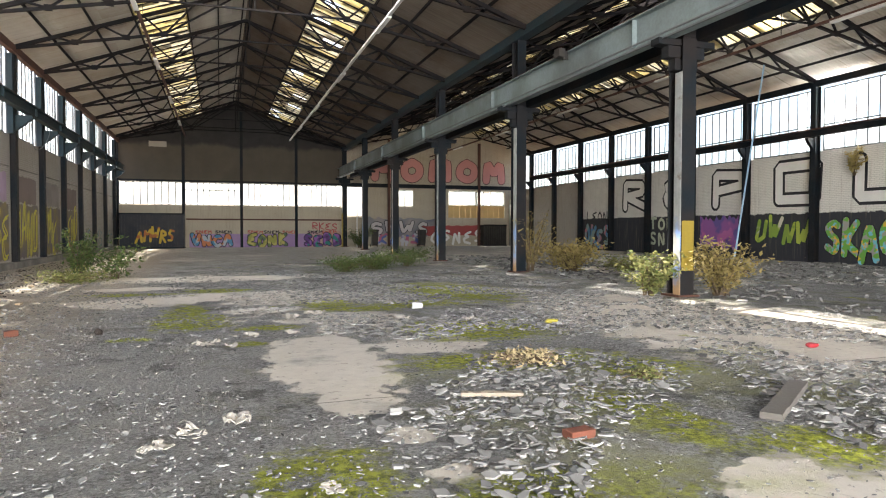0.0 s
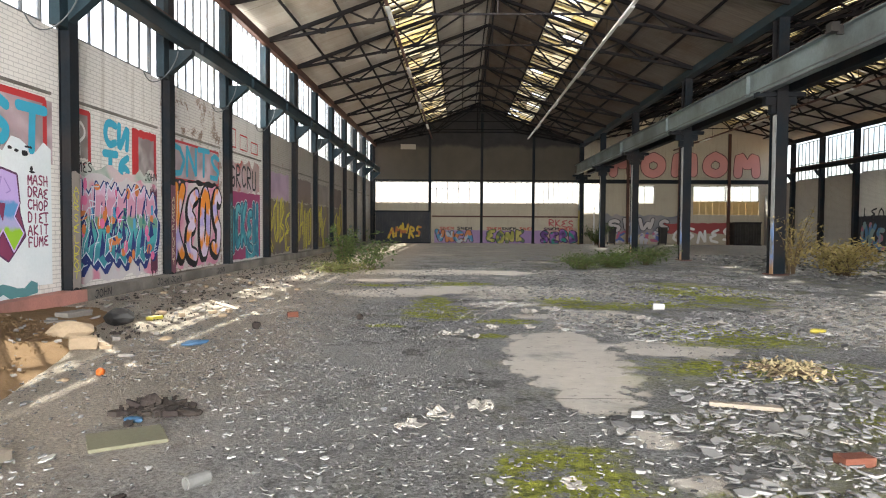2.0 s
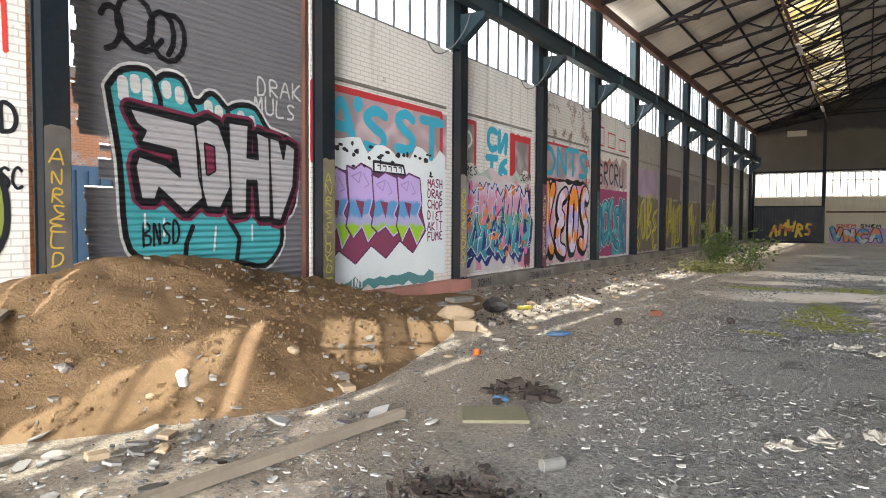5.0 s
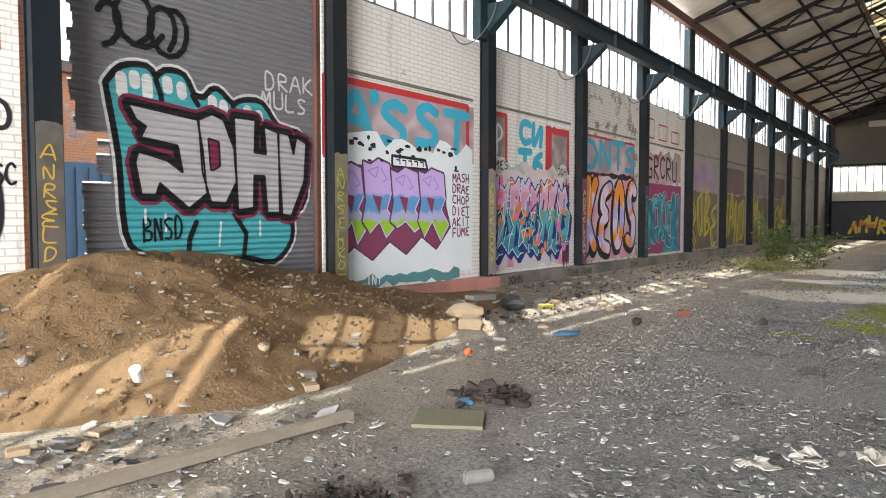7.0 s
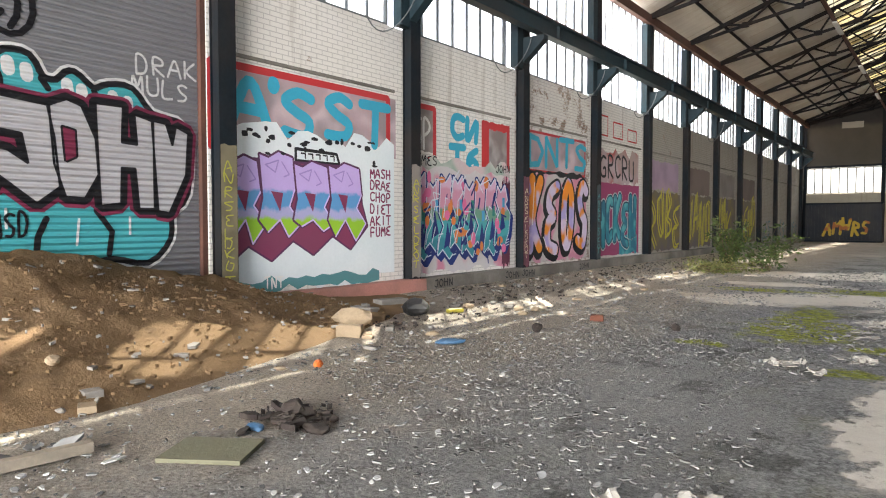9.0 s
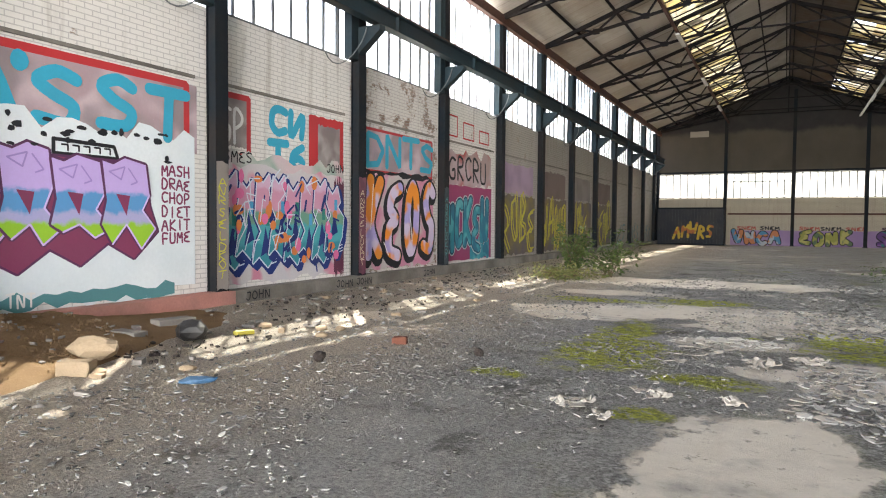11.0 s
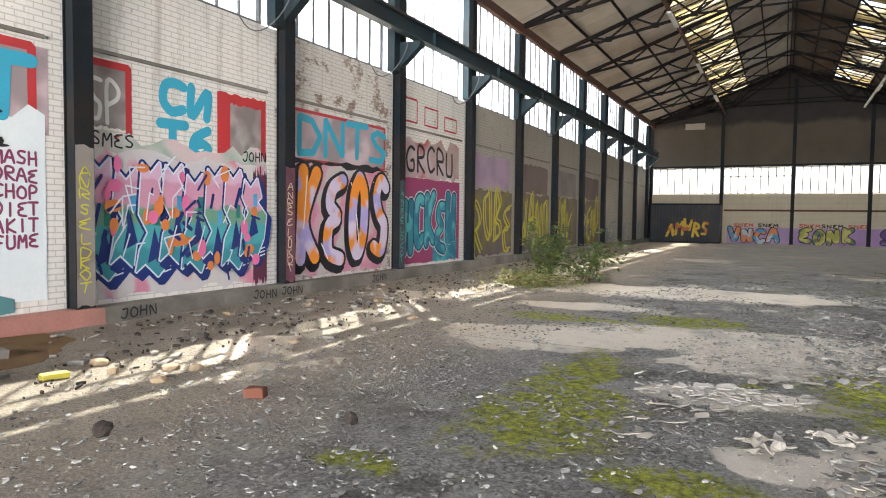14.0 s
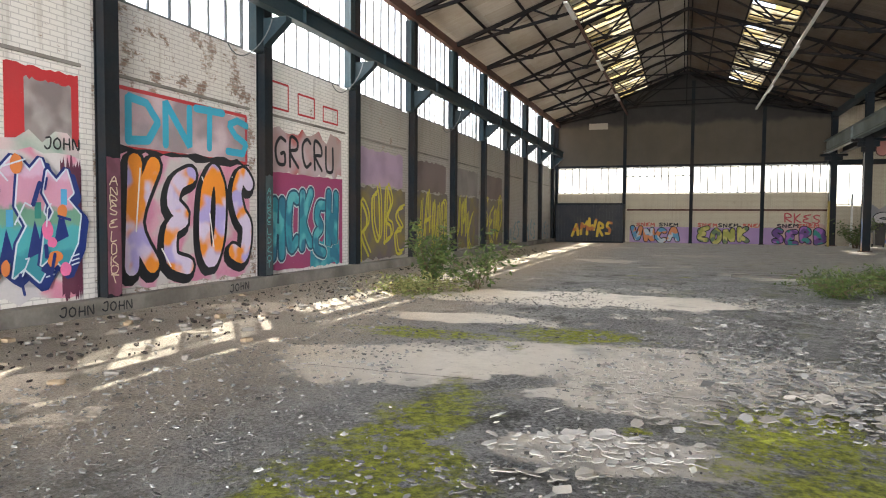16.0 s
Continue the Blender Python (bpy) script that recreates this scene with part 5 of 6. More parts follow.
field(WALL_W, "magenta painted ground", paint(0.33, 0.05, 0.14), 20.05, 23.45, 0.3, 2.4, 0.0035, 17, 0.04)
TEALS = spotted("teal_spray", ((0.03, 0.28, 0.36), (0.10, 0.45, 0.50), (0.02, 0.18, 0.28)), 2.2, 0.06)
burner(WALL_W, "teal letters with pale outline and drips", "HCKEW", 20.35, 0.75, 0.58, 1.15, 0.42, 0.22,
       (("halo", 0.16, paint(0.55, 0.60, 0.60), (0.0, 0.0)), ("outline", 0.10, paint(0.02, 0.08, 0.14), (0, 0)), ("fill", 0.0, TEALS, (0, 0))), 11, True, 0.04, 0.0052, 0.12)
field(WALL_W, "teal block under the letters", TEALS, 21.9, 23.3, 0.3, 0.9, 0.0045, 18, 0.1)
# further bays: lilac blocks and yellow line tags on olive
OLIVE = spotted("olive_brown_spray", ((0.16, 0.13, 0.09), (0.22, 0.17, 0.06), (0.14, 0.11, 0.12)), 1.6, 0.1)
YEL = paint(0.55, 0.48, 0.05)
for k, (y, up, text) in enumerate(((24.0, (0.42, 0.30, 0.42), "ROBE"), (27.95, (0.18, 0.13, 0.12), "WAND"), (31.9, (0.25, 0.22, 0.21), "UMK"), (35.85, (0.16, 0.11, 0.10), "SEND"))):
    field(WALL_W, "faded painted block high on the wall", spotted("faded_block", (up, tuple(v * 0.8 for v in up)), 1.4, 0.15), y + 0.1, y + 3.3, 2.35, 3.35, 0.003, 20 + k, 0.1)
    field(WALL_W, "olive brown painted ground", OLIVE, y + 0.1, y + 3.5, 0.3, 2.3, 0.0035, 25 + k, 0.1)
    burner(WALL_W, "yellow outline lettering on olive ground", text, y + 0.3, 0.55, 0.8, 1.5, 0.6, 0.09, (("line", 0.0, YEL, (0, 0)), ("line", -0.02, YEL, (0.14, 0.1))), 30 + k, True, 0.05, 0.0048, 0.2)
for k, y in enumerate((39.7, 43.65, 47.6)):
    burner(WALL_W, "small blue grey tag lettering", "ONES", y + 0.2, 0.4, 0.8, 0.8, 0.55, 0.1, (("line", 0.0, paint(0.12, 0.22, 0.26), (0, 0)),), 40 + k, True, 0, 0.003, 0.2)
# kerb tags
KERB = (Vector((WEST + 0.29, 0, 0)), Vector((0, 1, 0)), Vector((1, 0, 0)))
for y, w in ((12.5, "JOHN"), (15.0, "JOHN"), (15.7, "JOHN"), (18.6, "JOHN")):
    tag(KERB, "black tag on the kerb", w, y, 0.05, 0.15, 0.13, 0.022, BLACK_SPRAY, int(y), 0.004)
# painted lower faces of the wall columns
for i, (y, a, c) in enumerate(((COLS_W[5], (0.17, 0.145, 0.09), (0.35, 0.34, 0.05)), (COLS_W[6], (0.25, 0.22, 0.2), (0.55, 0.5, 0.03)), (COLS_W[7], (0.16, 0.05, 0.08), (0.6, 0.5, 0.35)), (COLS_W[8], (0.05, 0.07, 0.08), (0.1, 0.3, 0.3)), (COLS_W[4], (0.10, 0.09, 0.08), (0.45, 0.3, 0.04)))):
    cf = (Vector((WEST + 0.212, 0.175, 0)), Vector((0, 1, 0)), Vector((1, 0, 0)))
    LIFT["n"] = 0.003
    t = thing("graffiti", "layered tags on the steel column face", "graffiti")
    s = Sheet(cf)
    s.rough(y - 0.128, y + 0.128, 0.26, 2.3, 0.05, 4, i)
    s.done("ground", spotted("column_spray", (a, tuple(v * 0.7 for v in a)), 4, 0.1), t)
    for j, ch in enumerate("TOKDLESRNA"):
        lines_on(cf, t, "tag_letter", paint(*c), 0.018, *letters(ch, y - 0.08, 0.4 + j * 0.17, 0.16, 0.13, 0.14, j + i, 0.25))

# shutter piece
S_TEAL, S_GREY = ribbed("teal_on_shutter", (0.07, 0.40, 0.44)), ribbed("silver_on_shutter", (0.47, 0.46, 0.48))
S_BLACK, S_WHITE = ribbed("black_on_shutter", (0.012, 0.012, 0.015)), ribbed("white_on_shutter", (0.72, 0.72, 0.72))
S_YEL, S_MAR = ribbed("yellow_on_shutter", (0.45, 0.42, 0.03)), ribbed("maroon_on_shutter", (0.2, 0.03, 0.07))


LIFT["n"] = 0.0075
t = thing("graffiti", "fat silver letters on a teal cloud", "graffiti")
CLOUD = [(4.91, 2.84), (5.07, 3.03), (5.34, 3.08), (5.46, 2.97), (5.59, 3.07), (5.8, 3.06), (5.93, 2.85), (6.1, 2.83), (6.26, 2.96), (6.49, 2.8), (6.68, 2.87), (6.95, 2.87),
         (7.2, 2.6), (7.66, 2.45), (7.66, 1.66), (7.43, 1.39), (7.4, 1.06), (7.12, 0.79), (6.68, 0.86), (6.28, 0.79), (5.75, 0.92), (5.3, 0.96), (5.1, 1.2), (5.04, 2.05)]
CLOUD = smooth_line(CLOUD + CLOUD[:1], 3)[:-1]
blocks(SHUT, t, [CLOUD], (("halo", 0.22, S_WHITE), ("outline", 0.15, S_BLACK), ("cloud", 0, S_TEAL)))
for u, top in ((5.05, 2.98), (5.2, 3.02), (5.35, 3.0), (5.6, 3.02), (5.78, 2.98), (6.2, 2.88), (6.36, 2.84), (6.72, 2.82), (6.9, 2.78)):
    lines_on(SHUT, t, "drip", S_WHITE, 0.13, [(u, top - 0.04), (u + 0.01, top - 0.13 - 0.08 * (round(u * 100) % 2))])
lines_on(SHUT, t, "cloud_line", S_BLACK, 0.07, [(5.46, 2.97), (5.52, 2.8), (5.53, 2.68)], [(5.93, 2.85), (6.0, 2.75)], [(6.5, 2.8), (6.55, 2.7)], [(5.95, 1.3), (5.86, 1.1), (5.84, 0.92)], [(6.5, 1.4), (6.68, 1.15), (6.64, 0.88)])
lines_on(SHUT, t, "cloud_drip", S_WHITE, 0.03, [(5.55, 1.4), (5.55, 1.2)], [(6.3, 1.3), (6.27, 1.0)], [(6.9, 1.32), (6.9, 1.12)], [(5.3, 1.45), (5.3, 1.3)])
LETTER_J = [(0.0, 1.0), (0.88, 0.93), (0.95, 0.63), (1.0, 0.16), (0.75, 0.0), (0.37, 0.25), (0.32, 0.13), (0.14, 0.13), (0.07, 0.44), (0.11, 0.55), (0.47, 0.48), (0.67, 0.37), (0.61, 0.64), (0.14, 0.69), (0.21, 0.8), (0.09, 0.86)]
LETTER_O = [(0.0, 0.92), (0.35, 1.0), (0.66, 0.95), (0.95, 0.63), (1.0, 0.25), (0.7, 0.0), (0.3, 0.01), (0.08, 0.34)]
LETTER_H = [(0.0, 1.0), (0.46, 1.0), (0.43, 0.65), (0.7, 0.64), (0.66, 0.94), (1.0, 0.89), (1.0, 0.0), (0.72, 0.0), (0.66, 0.4), (0.42, 0.4), (0.4, 0.05), (0.06, 0.02), (0.03, 0.42)]
LETTER_N = [(0.0, 1.0), (0.38, 0.98), (0.55, 0.75), (0.66, 0.96), (1.0, 0.9), (0.92, 0.43), (0.44, 0.0), (0.14, 0.02), (0.08, 0.44)]
word = [[(u + a * w, v + b * h) for a, b in shape] for shape, u, v, w, h in ((LETTER_J, 5.12, 1.47, 0.98, 1.18), (LETTER_O, 6.0, 1.54, 0.53, 1.12), (LETTER_H, 6.51, 1.43, 0.71, 1.23), (LETTER_N, 7.2, 1.38, 0.5, 1.16))]
blocks(SHUT, t, word, (("letter_rim", 0.24, S_MAR), ("letter_outline", 0.15, S_BLACK)))
blocks(SHUT, t, word, (("letter", 0, S_GREY),))
blocks(SHUT, t, word, (("letter_edge", 0.028, S_BLACK),))
blocks(SHUT, t, [[(6.14, 2.34), (6.27, 2.31), (6.28, 2.02), (6.17, 1.96)]], (("letter_gap_rim", 0.05, S_BLACK), ("letter_gap", 0, S_MAR)))
tag(SHUT, "black tag on the teal cloud", "BNSD", 5.27, 1.1, 0.13, 0.26, 0.03, S_BLACK, 4, 0.0145)
tag(SHUT, "faint white tags on the shutter", "DRAK", 7.0, 3.12, 0.22, 0.22, 0.03, S_WHITE, 5, 0.006)
tag(SHUT, "faint white tags on the shutter", "MULS", 6.95, 2.84, 0.2, 0.22, 0.03, S_WHITE, 7, 0.006)
LIFT["n"] = 0.006
t = thing("graffiti_tag", "large looping black scrawl high on the shutter", "graffiti")
for cu, cv, ru, rv, turns in ((5.15, 3.62, 0.26, 0.3, 1.2), (5.5, 3.55, 0.2, 0.28, 1.5), (4.85, 3.5, 0.16, 0.24, 0.7)):
    lines_on(SHUT, t, "loop", S_BLACK, 0.07, [(cu + ru * math.cos(0.5 * k + cu) + 0.012 * k, cv + rv * math.sin(0.5 * k + cu)) for k in range(int(turns * 13))])
# bay before the shutter
tag(WALL_W, "red scrawl on white brick", "M", 3.5, 2.95, 0.4, 0.6, 0.05, paint(0.6, 0.05, 0.04), 2, 0.004)
tag(WALL_W, "black tag on white brick", "AND", 3.3, 2.25, 0.22, 0.25, 0.045, BLACK_SPRAY, 3, 0.004)
tag(WALL_W, "black tag on white brick", "SC", 3.74, 1.7, 0.11, 0.2, 0.03, BLACK_SPRAY, 4, 0.004)
burner(WALL_W, "olive green rounded graffiti lettering", "SO", 2.45, 1.1, 0.7, 0.9, 0.5, 0.3, (("outline", 0.12, BLACK_SPRAY, (0, 0)), ("fill", 0, paint(0.2, 0.24, 0.05), (0, 0))), 3, True, 0, 0.004)

# east wall lettering
burner(WALL_E, "huge white block letters outlined in black", "REP0L", -37.6, 2.75, 4.1, 1.5, 2.6, 0.42, (("outline", 0.26, BLACK_SPRAY, (0, 0)), ("fill", 0.0, paint(0.72, 0.70, 0.68), (0, 0))), 1, False, 0, 0.004, 0.02)
burner(WALL_E, "pale tag letters on black ground", "TONE", -34.7, 1.45, 0.8, 0.6, 0.55, 0.16, (("fill", 0, paint(0.42, 0.45, 0.34), (0, 0)),), 2, True, 0, 0.004)
burner(WALL_E, "pale tag letters on black ground", "SNID", -34.7, 0.55, 0.8, 0.65, 0.55, 0.16, (("fill", 0, paint(0.42, 0.45, 0.34), (0, 0)),), 3, True, 0, 0.004)
PURP = spotted("purple_spray", ((0.26, 0.09, 0.30), (0.42, 0.12, 0.32), (0.12, 0.08, 0.28)), 1.2, 0.05)
field(WALL_E, "purple painted piece on black ground", PURP, -30.3, -27.5, 0.5, 2.0, 0.004, 5, 0.3)
burner(WALL_E, "yellow green spiky lettering on black", "UWNW", -26.4, 0.9, 0.8, 0.9, 0.6, 0.2, (("halo", 0.08, paint(0.02, 0.05, 0.02), (0, 0)), ("fill", 0, spotted("acid_spray", ((0.35, 0.42, 0.06), (0.55, 0.52, 0.45), (0.2, 0.3, 0.04)), 1.2), (0, 0))), 6, False, 0.2, 0.004, 0.2)
burner(WALL_E, "bright green orange and blue lettering", "SKAGE", -22.4, 0.4, 0.85, 1.25, 0.65, 0.3, (("outline", 0.12, BLACK_SPRAY, (0, 0)), ("fill", 0, spotted("bright_mix_spray", ((0.12, 0.36, 0.06), (0.70, 0.40, 0.03), (0.16, 0.45, 0.60), (0.3, 0.28, 0.27), (0.14, 0.36, 0.05)), 3.6), (0, 0))), 7, True, 0, 0.004, 0.15)
burner(WALL_E, "blue lettering on grey wall", "OKES", -42.2, 0.4, 0.8, 1.1, 0.6, 0.3, (("fill", 0, spotted("blue_mix_spray", ((0.07, 0.20, 0.36), (0.4, 0.15, 0.2), (0.2, 0.3, 0.3)), 1.4), (0, 0)),), 7, True, 0, 0.004, 0.15)
tag(WALL_E, "black tag on grey wall", "LEON", -42.0, 1.9, 0.7, 0.7, 0.1, BLACK_SPRAY, 9, 0.004)
# north wall
field(WALL_N, "purple painted dado", spotted("purple_dado", ((0.28, 0.18, 0.36), (0.36, 0.25, 0.42)), 0.8, 0.2), -2.7, 5.9, 0.0, 1.02, 0.003, 2, 0.05)
field(WALL_N, "pinkish painted dado", spotted("pink_dado", ((0.42, 0.28, 0.24), (0.36, 0.22, 0.26)), 0.8, 0.2), 5.9, 8.5, 0.0, 1.2, 0.003, 3, 0.2)
for u, txt, cols, sd in ((-2.5, "VNCA", ((0.08, 0.25, 0.42), (0.4, 0.45, 0.5), (0.55, 0.2, 0.08)), 1), (1.5, "EONK", ((0.30, 0.30, 0.06), (0.45, 0.4, 0.12), (0.1, 0.15, 0.08)), 2), (5.7, "SERB", ((0.10, 0.04, 0.18), (0.25, 0.1, 0.35), (0.02, 0.2, 0.18)), 3)):
    burner(WALL_N, "small colourful lettering on the dado", txt, u, 0.18, 0.75, 0.7, 0.5, 0.25, (("outline", 0.1, BLACK_SPRAY, (0, 0)), ("fill", 0, spotted("dado_mix", cols, 2.0), (0, 0))), sd, True, 0, 0.006, 0.1)
for i, u in enumerate((-2.3, -0.9, 1.4, 2.6, 4.0, 5.9, 7.0)):
    tag(WALL_N, "dark scribble above the dado", "SNEM", u, 1.06, 0.3, 0.2, 0.06, BLACK_SPRAY if i % 2 else paint(0.4, 0.08, 0.06), i, 0.005)
tag(WALL_N, "red scribble over the dado", "RKES", 6.3, 1.35, 0.5, 0.5, 0.08, paint(0.35, 0.06, 0.07), 8, 0.005)
burner(BOX_N, "yellow flame like lettering on dark steel", "AMWRS", -6.1, 0.6, 0.5, 0.75, 0.4, 0.16, (("fill", 0, spotted("flame_spray", ((0.5, 0.34, 0.03), (0.36, 0.12, 0.03)), 1.5), (0, 0)),), 4, False, 0.1, 0.004, 0.2)
burner(WALL_N, "pink rounded letters with dark outline", "MOMOM", 11.2, 5.55, 2.4, 1.35, 1.5, 0.62, (("outline", 0.12, paint(0.12, 0.05, 0.05), (0, 0)), ("fill", 0, paint(0.60, 0.27, 0.25), (0, 0))), 3, True, 0, 0.004, 0.04)
field(WALL_N, "grey blue painted wall field", spotted("grey_field", ((0.22, 0.22, 0.23), (0.30, 0.27, 0.27), (0.14, 0.14, 0.18)), 0.9, 0.1), 10.5, 16.8, 0.9, 2.3, 0.003, 7, 0.3)
field(WALL_N, "red painted wall field", paint(0.32, 0.06, 0.06), 15.0, 22.4, 0.9, 1.7, 0.0035, 8, 0.2)
burner(WALL_N, "white lettering on grey ground", "SHWS", 10.9, 1.2, 1.3, 0.7, 0.9, 0.26, (("outline", 0.1, BLACK_SPRAY, (0, 0)), ("fill", 0, paint(0.5, 0.46, 0.46), (0, 0))), 5, True, 0, 0.005, 0.15)
burner(WALL_N, "white spiky lettering on red", "OSNES", 16.0, 0.3, 0.95, 0.85, 0.6, 0.2, (("fill", 0, WHITE_SPRAY, (0, 0)),), 6, False, 0.1, 0.006, 0.15)
burner(WALL_N, "blue and pink lettering on grey", "KAHS", 11.6, 0.2, 0.9, 0.7, 0.6, 0.25, (("fill", 0, spotted("bluepink_spray", ((0.1, 0.15, 0.4), (0.45, 0.12, 0.2), (0.5, 0.5, 0.55)), 1.5), (0, 0)),), 7, False, 0.1, 0.006, 0.15)
field(WALL_N, "dim pale notice on the gable", paint(0.30, 0.27, 0.22), -5.4, -4.2, 7.35, 7.75, 0.004, 5, 0.02)


# ---------------- overhead fittings ----------------
def trunking(x, z, y0, y1, tilt=0.0, mat=WHITE_PAINT):
    t = thing("lighting_trunking", "long pale lighting trunking hung under the trusses", "light fitting", (x, 0, 0), "lighting trunking", "structure")
    boxes("trunk", mat, t, (-0.05, 0.05, y0, y1, z, z + 0.07))
    y = y0 + 1
    i = 0
    while y < y1 - 3:
        boxes("hanger", TRUSS, t, (-0.008, 0.008, y, y + 0.016, z + 0.071, z + 0.9))
        if i % 2 == 0:
            boxes("batten", WHITE_PAINT, t, (-0.07, 0.07, y + 0.4, y + 2.2, z - 0.06, z - 0.002))
        y += 3.95
        i += 1
    return t


trunking(-2.9, 8.05, SOUTH, NORTH - 1, mat=RUST)
trunking(4.5, 8.05, SOUTH, NORTH - 1)
trunking(12.4, 6.9, SOUTH, 30.0, mat=FRAME_PAINT)
trunking(15.6, 7.2, SOUTH, NORTH - 1, mat=RUST)
fl = thing("floodlight", "small black floodlight clamped to the crane girder", "floodlight", (MID - 0.72, 16.4, 5.95))
boxes("lamp_head", BLACK, fl, (-0.16, 0.02, -0.14, 0.14, -0.02, 0.2))
boxes("bracket", BLACK, fl, (0.021, 0.17, -0.03, 0.03, -0.06, 0.16))
b = bmesh.new()
bar(b, (11.0, 13.5, 0.0), (12.6, 14.2, 5.6), 0.03, 0.03)
tagged(finish("hanging_rope", b, plain("blue_rope", (0.25, 0.38, 0.5))), "pale blue rope slanting down to the weeds", "rope")
for i, (k, s0) in enumerate(((1, 0.5), (2, 0.35), (3, 0.6), (4, 0.4), (6, 0.5))):
    y = COLS_W[5 + k]
    c = bpy.data.curves.new("loose_cable", "CURVE")
    c.dimensions, c.bevel_depth, c.bevel_resolution = "3D", 0.012, 1
    sp = c.splines.new("BEZIER")
    sp.bezier_points.add(1)
    for bp, co, hl in zip(sp.bezier_points, ((WEST + 0.05, y - 0.9, 4.7), (WEST + 0.45, y - 0.05, 5.35)), ((0, 0.4, -0.5), (0, 0.1, 0.4))):
        bp.co = co
        bp.handle_left = Vector(co) - Vector(hl)
        bp.handle_right = Vector(co) + Vector(hl)
    c.materials.append(FRAME_PAINT)
    tagged(new("loose_cable", c), "loose grey cable drooping from the column", "cable")


# ---------------- plants ----------------
def plant(name, label, at, height, spread, stems, leaves, mat, seed, leaf=0.09, droop=0.3, category="shrub"):
    r = random.Random(seed)
    t = thing(name, label, category, at)
    wood, crown = bmesh.new(), bmesh.new()
    for _ in range(stems):
        a = r.random() * 2 * math.pi
        reach = spread * (0.25 + 0.75 * r.random())
        h = height * (0.45 + 0.55 * r.random())
        p = Vector((r.uniform(-0.12, 0.12), r.uniform(-0.12, 0.12), 0)) * spread
        n = 7
        pts = []
        for i in range(n + 1):
            s = i / n
            pts.append(p + Vector((math.cos(a) * reach * s ** 1.4, math.sin(a) * reach * s ** 1.4, h * (s - droop * s ** 3))) + Vector((r.uniform(-1, 1), r.uniform(-1, 1), 0)) * 0.03)
        for q0, q1, i in zip(pts, pts[1:], range(n)):
            bar(wood, q0, q1, 0.016 * (1 - i / n) + 0.005)
        for _l in range(leaves // stems):
            s = 0.2 + 0.8 * r.random()
            i = min(n - 1, int(s * n))
            c = pts[i].lerp(pts[i + 1], s * n - i) + Vector((r.gauss(0, 1), r.gauss(0, 1), r.gauss(0, 0.7))) * 0.09 * spread
            c.z = max(c.z, 0.02)
            d = Vector((r.gauss(0, 1), r.gauss(0, 1), r.gauss(0, 0.5))).normalized()
            w = d.cross(Vector((r.gauss(0, 0.4), r.gauss(0, 0.4), 1))).normalized()
            l = leaf * (0.5 + r.random())
            fold = d.cross(w) * l * 0.15
            v = [crown.verts.new(c + k) for k in (-d * l * 0.5, w * l * 0.28 + fold, d * l * 0.6, -w * l * 0.28 + fold)]
            crown.faces.new((v[0], v[1], v[2]))
            crown.faces.new((v[0], v[2], v[3]))
    part("stem", wood, TWIG, t)
    ob = part("crown", crown, mat, t)
    return t


plant("bush", "leafy green self-sown bush near the brick wall", (-4.2, 21.0, 0), 1.7, 0.7, 16, 1000, LEAF, 1, 0.11, 0.12)
plant("bush", "low sprawling weeds at the foot of the bush", (-4.3, 20.2, 0), 0.4, 1.3, 26, 1300, LEAF_MIX, 2, 0.08, 0.5)
plant("bush", "long drooping green branches of a shrub", (-3.4, 21.4, 0), 1.5, 1.9, 7, 420, LEAF, 3, 0.13, 0.12)
plant("weeds", "low green weeds on the mossy floor", (4.6, 23.6, 0), 0.8, 1.4, 30, 2000, LEAF, 4, 0.09, 0.4, "weeds")
plant("weeds", "low green weeds on the mossy floor", (3.4, 22.6, 0), 0.7, 1.2, 24, 1300, LEAF, 5, 0.08, 0.4, "weeds")
plant("weeds", "green weeds in a loose clump", (6.2, 25.2, 0), 1.0, 1.2, 22, 1300, LEAF, 6, 0.09, 0.3, "weeds")
plant("bramble", "tangle of dry yellow bramble round the column foot", (9.6, 12.2, 0), 1.75, 1.0, 60, 2200, LEAF_DRY, 7, 0.1, 0.3)
plant("bramble", "pale green weeds beside the column foot", (8.1, 12.6, 0), 1.3, 0.7, 26, 1100, LEAF_MIX, 8, 0.11, 0.25)
plant("bramble", "dry brown bramble climbing the column", (9.2, 20.6, 0), 2.4, 0.9, 22, 900, LEAF_DRY, 9, 0.09, 0.1)
plant("bramble", "dry yellow weeds along the column row", (10.6, 20.4, 0), 1.5, 1.5, 50, 2200, LEAF_DRY, 10, 0.12, 0.3)
plant("weeds", "green and dry weeds between the columns", (12.6, 20.0, 0), 0.7, 1.6, 26, 1100, LEAF_MIX, 11, 0.09, 0.4, "weeds")
plant("weeds", "tall weeds near the end wall", (9.3, 49.5, 0), 2.2, 1.2, 20, 900, LEAF, 12, 0.14, 0.2, "weeds")
plant("weeds", "dark climbing weeds high on the wall", (23.7, 20.9, 3.6), 1.5, 0.5, 14, 500, LEAF_DRY, 13, 0.14, 0.2, "weeds")

